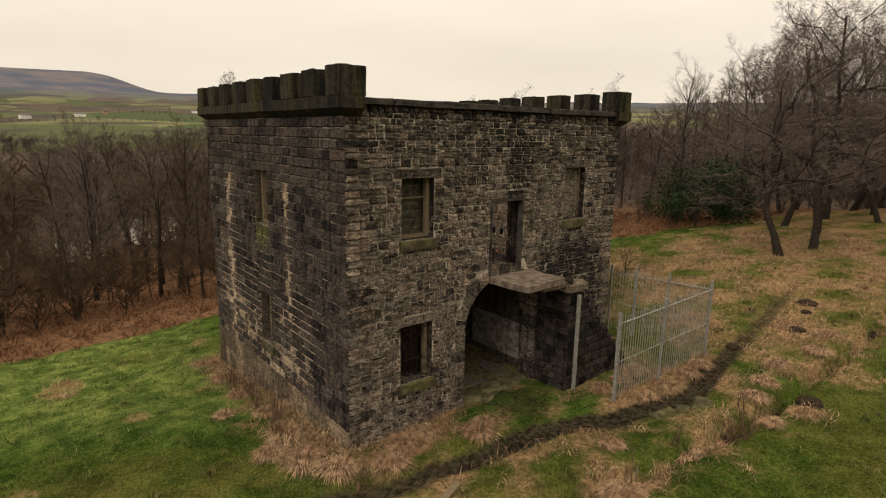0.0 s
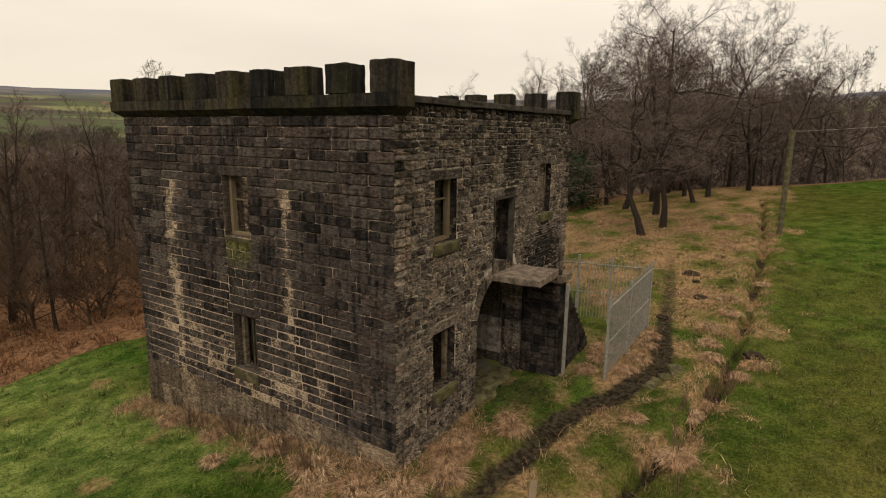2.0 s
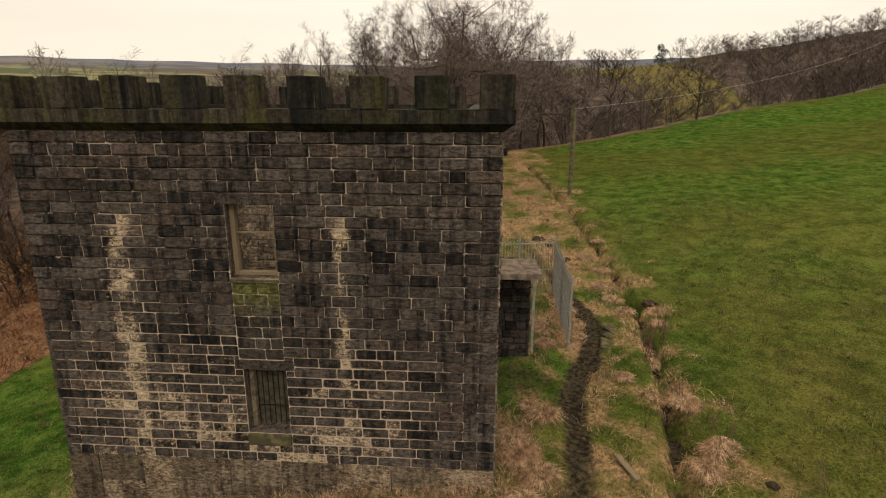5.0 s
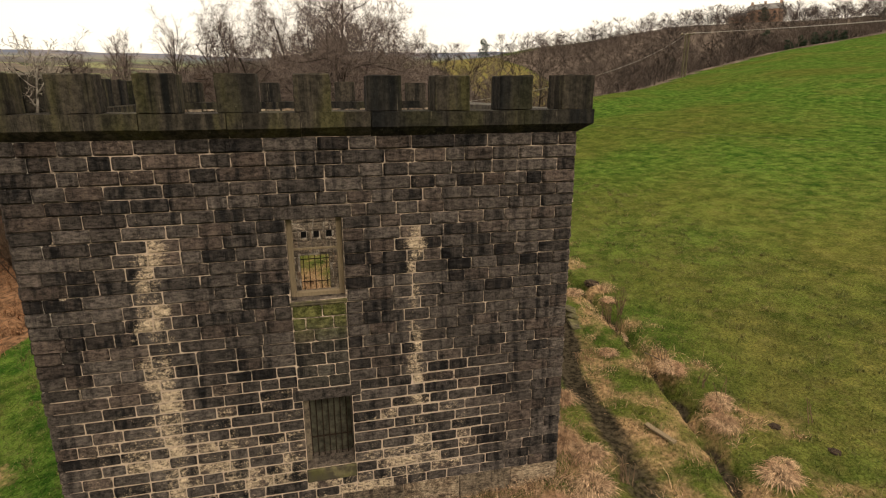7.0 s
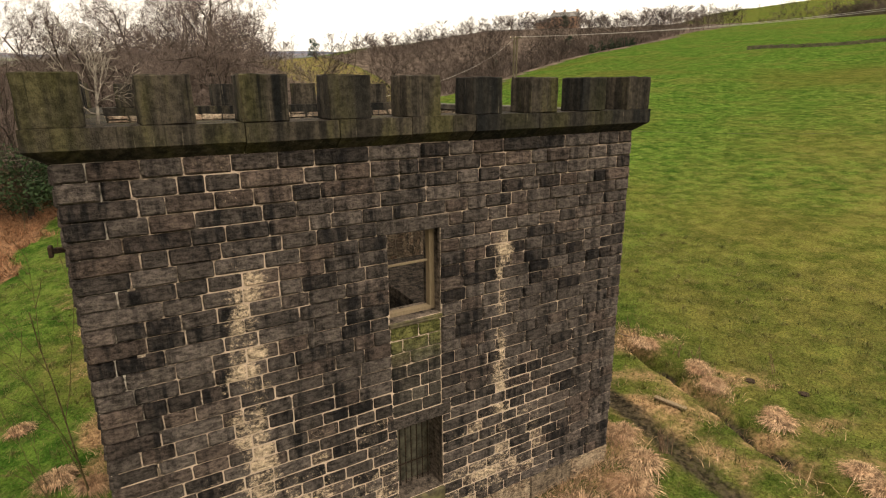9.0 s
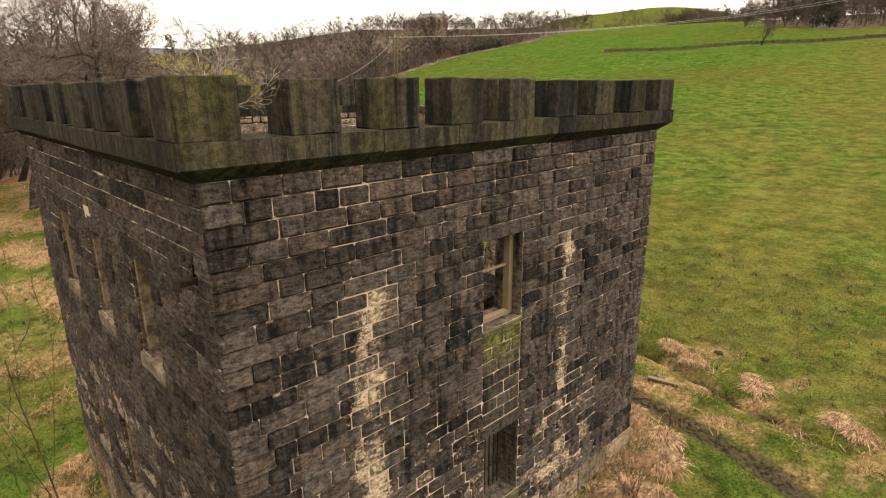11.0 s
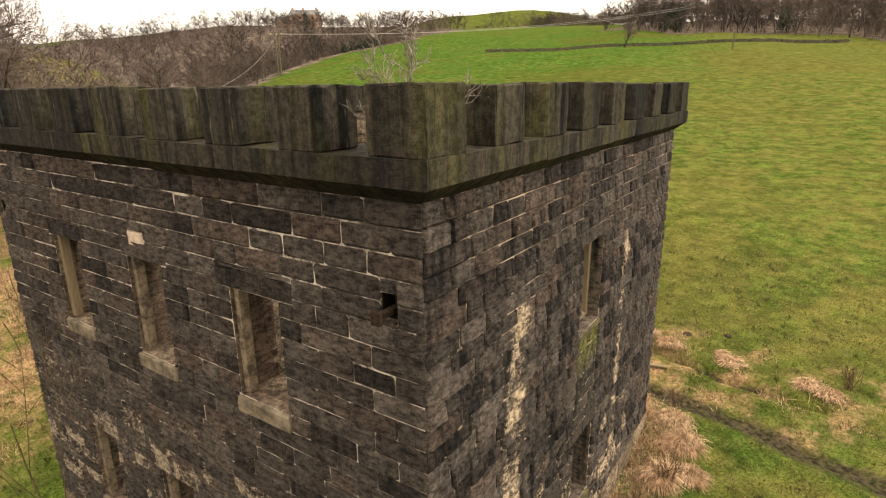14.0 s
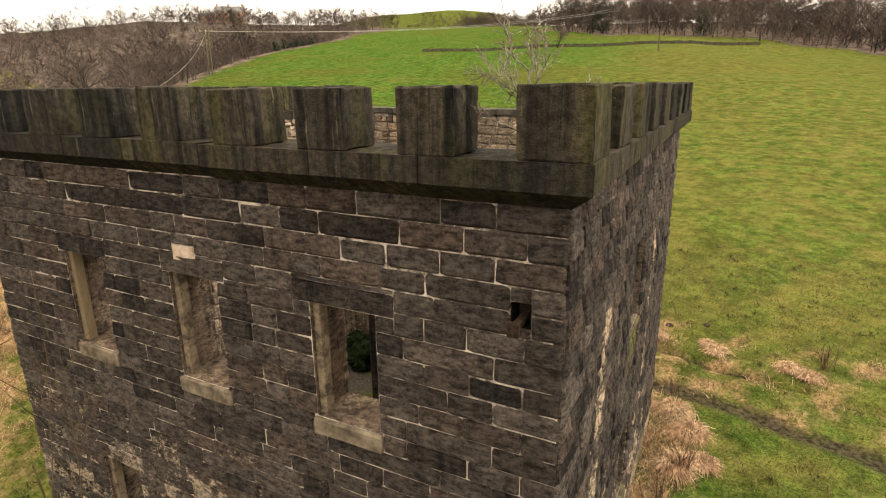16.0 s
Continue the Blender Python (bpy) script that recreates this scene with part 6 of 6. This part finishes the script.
cx, cy = nr.uniform(-13, 34, 16000), nr.uniform(-13, 17, 16000)
dv = dryness(cx, cy)
ok = ~keep_out(cx, cy) & (muddiness(cx, cy) < 0.3) & (dv > nr.uniform(0.28, 1.1, len(cx))) & (woodland(cx, cy) < 0.6)
cx, cy, dv = cx[ok], cy[ok], dv[ok]
n_b = 50
size = nr.uniform(0.6, 1.3, len(cx))
tx = np.repeat(cx, n_b) + nr.normal(0, 0.16, len(cx) * n_b) * np.repeat(size, n_b)
ty = np.repeat(cy, n_b) + nr.normal(0, 0.16, len(cx) * n_b) * np.repeat(size, n_b)
tl = nr.uniform(0.06, 0.27, len(tx)) * np.repeat(size, n_b)
ok = ~keep_out(tx, ty)
blades("dead_grass_tussocks", tx[ok], ty[ok], tl[ok], 0.012, 1.2, M_STRAW, "straw-coloured dead grass tussocks", 5, 0.75)

cx, cy = nr.uniform(-30, 45, 3600), nr.uniform(9, 26, 3600)
wv = woodland(cx, cy)
ok = (wv > 0.4) & ~keep_out(cx, cy)
cx, cy = cx[ok], cy[ok]
tx = np.repeat(cx, 14) + nr.normal(0, 0.16, len(cx) * 14)
ty = np.repeat(cy, 14) + nr.normal(0, 0.16, len(cx) * 14)
blades("dead_bracken", tx, ty, nr.uniform(0.2, 0.55, len(tx)), 0.035, 0.9, M_BRACKEN, "rust-brown dead bracken along the wood edge", 6, 0.6)

# long dry grass leaning against the foot of the walls
n_f = 9000
side_pick, along_u, off = nr.randint(0, 4, n_f), nr.uniform(-0.3, L + 0.3, n_f), np.abs(nr.normal(0, 0.38, n_f)) + 0.05
fx = np.select([side_pick == 0, side_pick == 1, side_pick == 2], [-off, along_u, -off], along_u)
fy = np.select([side_pick == 0, side_pick == 1, side_pick == 2], [along_u, L + off, along_u], -off)
ok = ~keep_out(fx, fy) & (muddiness(fx, fy) < 0.3) & ~((fy < 0) & (fx > 2.6) & (fx < 6))
blades("wall_foot_grass", fx[ok], fy[ok], nr.uniform(0.08, 0.30, ok.sum()), 0.011, 1.1, M_STRAW, "tall dry grass along the wall foot", 7, 0.5)

# coarser green tufts that break up the turf
gx, gy = nr.uniform(-13, 24, 9000), nr.uniform(-14, 16, 9000)
ok = ~keep_out(gx, gy) & (muddiness(gx, gy) < 0.25) & (woodland(gx, gy) < 0.4) & (waves(gx, gy, 1.6, 71) > nr.uniform(-0.2, 1.0, len(gx)))
gx, gy = gx[ok], gy[ok]
tx = np.repeat(gx, 14) + nr.normal(0, 0.06, len(gx) * 14)
ty = np.repeat(gy, 14) + nr.normal(0, 0.06, len(gx) * 14)
ok = ~keep_out(tx, ty)
blades("coarse_grass_tufts", tx[ok], ty[ok], nr.uniform(0.08, 0.22, ok.sum()), 0.018, 0.8, M_GRASS, "coarse green grass tufts in the pasture", 8, 0.7)


# ---- tussocks, stalks and small things in the rough grass ----
def tussock_mesh(name, seed, n, radius, long, mat, width=0.013):
    """A rounded tuft of long blades falling outwards from its middle."""
    r = np.random.RandomState(seed)
    a = r.uniform(0, 6.283, n)
    q = radius * 0.55 * np.sqrt(r.uniform(0, 1, n))
    ln = long * r.uniform(0.55, 1.1, n)
    out = r.uniform(0.25, 0.95, n)
    swirl = a + r.normal(0.3, 0.7, n)
    x, y = np.cos(a) * q, np.sin(a) * q
    dx, dy = np.cos(swirl) * out, np.sin(swirl) * out
    wx, wy = -np.sin(swirl) * width * 0.5, np.cos(swirl) * width * 0.5
    o = np.stack([wx, wy, np.zeros(n)], -1)
    root = np.stack([x, y, np.full(n, -0.04)], -1)
    mid = np.stack([x + dx * ln * 0.4, y + dy * ln * 0.4, ln * 0.62 * (1.15 - 0.5 * out)], -1)
    far = np.stack([x + dx * ln * 0.85, y + dy * ln * 0.85, ln * 0.60 * (1.15 - 0.8 * out)], -1)
    tip = np.stack([x + dx * ln * 1.2, y + dy * ln * 1.2, ln * 0.25 * (1.1 - out)], -1)
    v = np.stack([root - o, root + o, mid - o, mid + o, far - o * 0.8, far + o * 0.8, tip], 1).reshape(-1, 3)
    k = np.arange(n)[:, None] * 7
    t = np.concatenate([k + [0, 1, 3], k + [0, 3, 2], k + [2, 3, 5], k + [2, 5, 4], k + [4, 5, 6]], 1).reshape(-1, 3)
    return quick_mesh(name, v, t, mat)


TUFTS = [tussock_mesh("grass_tussock", 90 + i, 800, 0.42, 0.50, M_STRAW, 0.011) for i in range(4)]
rng = random.Random(44)
spots = [(-1.34, -4.25, 0.95), (-1.05, -4.6, 0.7), (0.42, -4.3, 0.85), (1.42, -5.07, 0.7), (3.13, -4.75, 0.85), (-3.23, -3.9, 1.0), (-3.7, -3.6, 0.8), (-0.55, -0.55, 1.2), (-0.95, 0.2, 1.25), (-0.75, 1.5, 1.1), (-1.3, 1.1, 0.9), (2.91, -4.75, 0.9), (1.09, -4.75, 0.8), (5.6, -4.6, 0.9), (6.5, -4.7, 0.9), (8.6, -4.6, 0.9), (7.6, -5.4, 0.8), (2.6, -1.3, 0.95), (3.0, -1.0, 0.8), (6.5, -1.7, 0.85), (7.3, -1.75, 0.8), (8.2, -1.6, 0.9), (7.0, -2.75, 0.75), (7.9, -2.8, 0.8), (8.9, -2.75, 0.8), (9.7, -2.7, 0.8), (1.0, -0.6, 1.1), (0.4, -1.0, 0.9), (1.7, -0.5, 0.9), (-0.6, 3.2, 0.9), (-0.7, 5.0, 0.8), (-0.6, 6.9, 0.95), (-1.4, 4.0, 0.7), (7.0, 10.4, 1.0), (6.2, 9.7, 0.9), (1.3, 9.6, 0.9), (9.8, 11.4, 0.9), (4.3, -3.6, 0.7), (9.6, -4.4, 0.85), (11.0, -4.2, 0.8), (12.6, -4.6, 0.9), (14.5, -4.3, 0.9), (16.8, -5.3, 0.9)]
for x, y, s in spots:
    ob = tagged(new("grass_tussock", rng.choice(TUFTS)), "tall rounded tussock of straw-coloured dead grass", "tussock", "tussocks round the ruin")
    ob.matrix_basis = Matrix.Translation(at(x, y)) @ Matrix.Rotation(rng.uniform(0, 6.28), 4, "Z") @ Matrix.Diagonal((s * 0.9, s * rng.uniform(0.7, 1.1), s * rng.uniform(0.45, 0.75), 1))

# stiff dead stalks by the ditch
M_STALK = make_plain("dead_stalks", (0.055, 0.036, 0.024), (0.16, 0.105, 0.066), 6, 0.9)
for x, y, h, n, lean_x in ((5.31, -4.45, 0.6, 6, 0.0), (6.73, -4.9, 0.9, 9, 0.1), (6.62, -5.3, 1.05, 10, 0.0), (-4.18, -4.45, 0.85, 14, 0.15), (0.02, -6.25, 0.75, 2, 0.25), (1.5, -5.1, 0.6, 3, 0.1), (3.2, -4.7, 0.75, 4, 0.1), (-0.5, -1.3, 0.6, 9, 0.2), (-0.6, 2.6, 0.75, 10, -0.1), (-0.7, 3.4, 0.6, 7, -0.1), (-0.55, 4.5, 0.8, 11, -0.1), (-0.6, 5.6, 0.6, 8, -0.1), (-0.9, 1.6, 0.7, 12, -0.1), (-0.5, 6.2, 0.7, 10, -0.1), (1.95, -4.95, 0.5, 4, 0.0)):
    rng = random.Random(int(x * 100) + 9)
    chains = []
    for _ in range(n):
        grow(rng, Vector((rng.gauss(0, 0.07), rng.gauss(0, 0.07), -0.05)), Vector((rng.gauss(lean_x, 0.16), rng.gauss(0, 0.16), 1)).normalized(), h * rng.uniform(0.6, 1.1), 0.012, 0, dict(segs=(4, 2), wander=(0.07, 0.15), lift=(0.05, 0.1), taper=(0.6, 0.7), kids=(4,), start=(0.35,), angle=((15, 40),), ratio=((0.2, 0.4),), shrink=(0.3,), thin=(0.6,)), chains)
    v, t = tubes(chains, (4, 3), 0.004)
    ob = tagged(new("dead_plant", quick_mesh("dead_plant", v, t, M_STALK)), "clump of stiff dark dead stalks in the straw", "stalks")
    ob.location = at(x, y)

# thin young willow stems and a bare bush against the back wall
WAND = dict(segs=(6, 6, 3), wander=(0.03, 0.06, 0.12), lift=(0.04, 0.06, 0.06), taper=(0.5, 0.85, 0.8), kids=(5, 5), start=(0.02, 0.3), angle=((8, 28), (18, 40)), ratio=((0.7, 1.0), (0.2, 0.38)), shrink=(0.3, 0.3), thin=(0.8, 0.6))
M_WAND = make_plain("olive_willow_bark", (0.050, 0.040, 0.018), (0.12, 0.095, 0.045), 8, 0.8)
tree_thing("willow_shoots", WAND, 7, 4.6, 0.020, at(5.9, 9.75), "thin leafless willow shoots growing against the wall", M_WAND, M_WAND, lean=(0.08, 0.10), sides=(5, 4, 3), category="shrub", twig_r=0.006)
tree_thing("willow_shoots", WAND, 12, 2.6, 0.015, at(4.2, 9.9), "thin leafless willow shoots growing against the wall", M_WAND, M_WAND, lean=(-0.05, 0.15), sides=(5, 4, 3), category="shrub", twig_r=0.005)
copy_thing(shrub[0], Matrix.Translation(at(12.4, 2.6)) @ Matrix.Diagonal((0.42, 0.42, 0.42, 1)))
copy_thing(shrub[1], Matrix.Translation(at(18.2, 5.5)) @ Matrix.Diagonal((0.45, 0.45, 0.45, 1)))

# molehills
M_SOIL = make_plain("fresh_mole_soil", (0.014, 0.010, 0.007), (0.045, 0.032, 0.022), 22, 0.95, 0, 0.9, 0.03)
for k, (x, y, s) in enumerate(((17.7, -2.54, 0.34), (14.46, -3.4, 0.26), (11.81, -2.63, 0.24), (15.7, -1.43, 0.16), (16.6, -2.9, 0.18), (0.1, -5.45, 0.13), (-1.0, -5.94, 0.12), (9.2, -5.6, 0.28))):
    bm = bmesh.new()
    bmesh.ops.create_icosphere(bm, subdivisions=3, radius=1.0)
    for v in bm.verts:
        n = 1 + 0.35 * noise.noise(v.co * 2.2 + Vector((k * 3.0, 0, 0))) + 0.15 * noise.noise(v.co * 6 + Vector((0, k * 3.0, 0)))
        v.co = Vector((v.co.x * s * n, v.co.y * s * n, v.co.z * s * 0.42 * n))
    me = bpy.data.meshes.new("molehill")
    bm.to_mesh(me)
    bm.free()
    me.materials.append(M_SOIL)
    tagged(new("molehill", me), "dark crumbly molehill of fresh soil in the grass", "molehill").location = at(x, y)

# flat stones and an old plank beside the path
for k, (x, y, w, d, yaw) in enumerate(((7.46, -3.95, 0.75, 0.5, 20), (6.4, -3.6, 0.7, 0.45, -12), (6.9, -3.75, 0.4, 0.35, 40))):
    ob = tagged(new("flat_stone", worn_box("flat_stone", (w, d, 0.12), M_SILL, 0.03, 0.02, k, 3)), "flat half-buried stone slab beside the muddy path", "stone")
    ob.matrix_basis = Matrix.Translation(at(x, y, -0.085)) @ pose(0, 0, 0, 5, -3, yaw)
plank = tagged(new("old_plank", worn_box("old_plank", (0.78, 0.14, 0.05), M_WOOD, 0.008, 0.005, 1, 2)), "short weathered plank lying across the wet grass", "plank")
plank.matrix_basis = Matrix.Translation(at(0.5, -2.75, 0.03)) @ pose(0, 0, 0, 0, -4, 20)
stick = tagged(new("fallen_stick", bar_mesh("fallen_stick", (-0.4, 0, 0), (0.4, 0.05, 0.1), 0.012, M_TWIG)), "thin fallen stick lying over the ditch", "stick")
stick.matrix_basis = Matrix.Translation(at(3.5, -4.7, 0.06)) @ pose(0, 0, 0, 0, 0, 25)
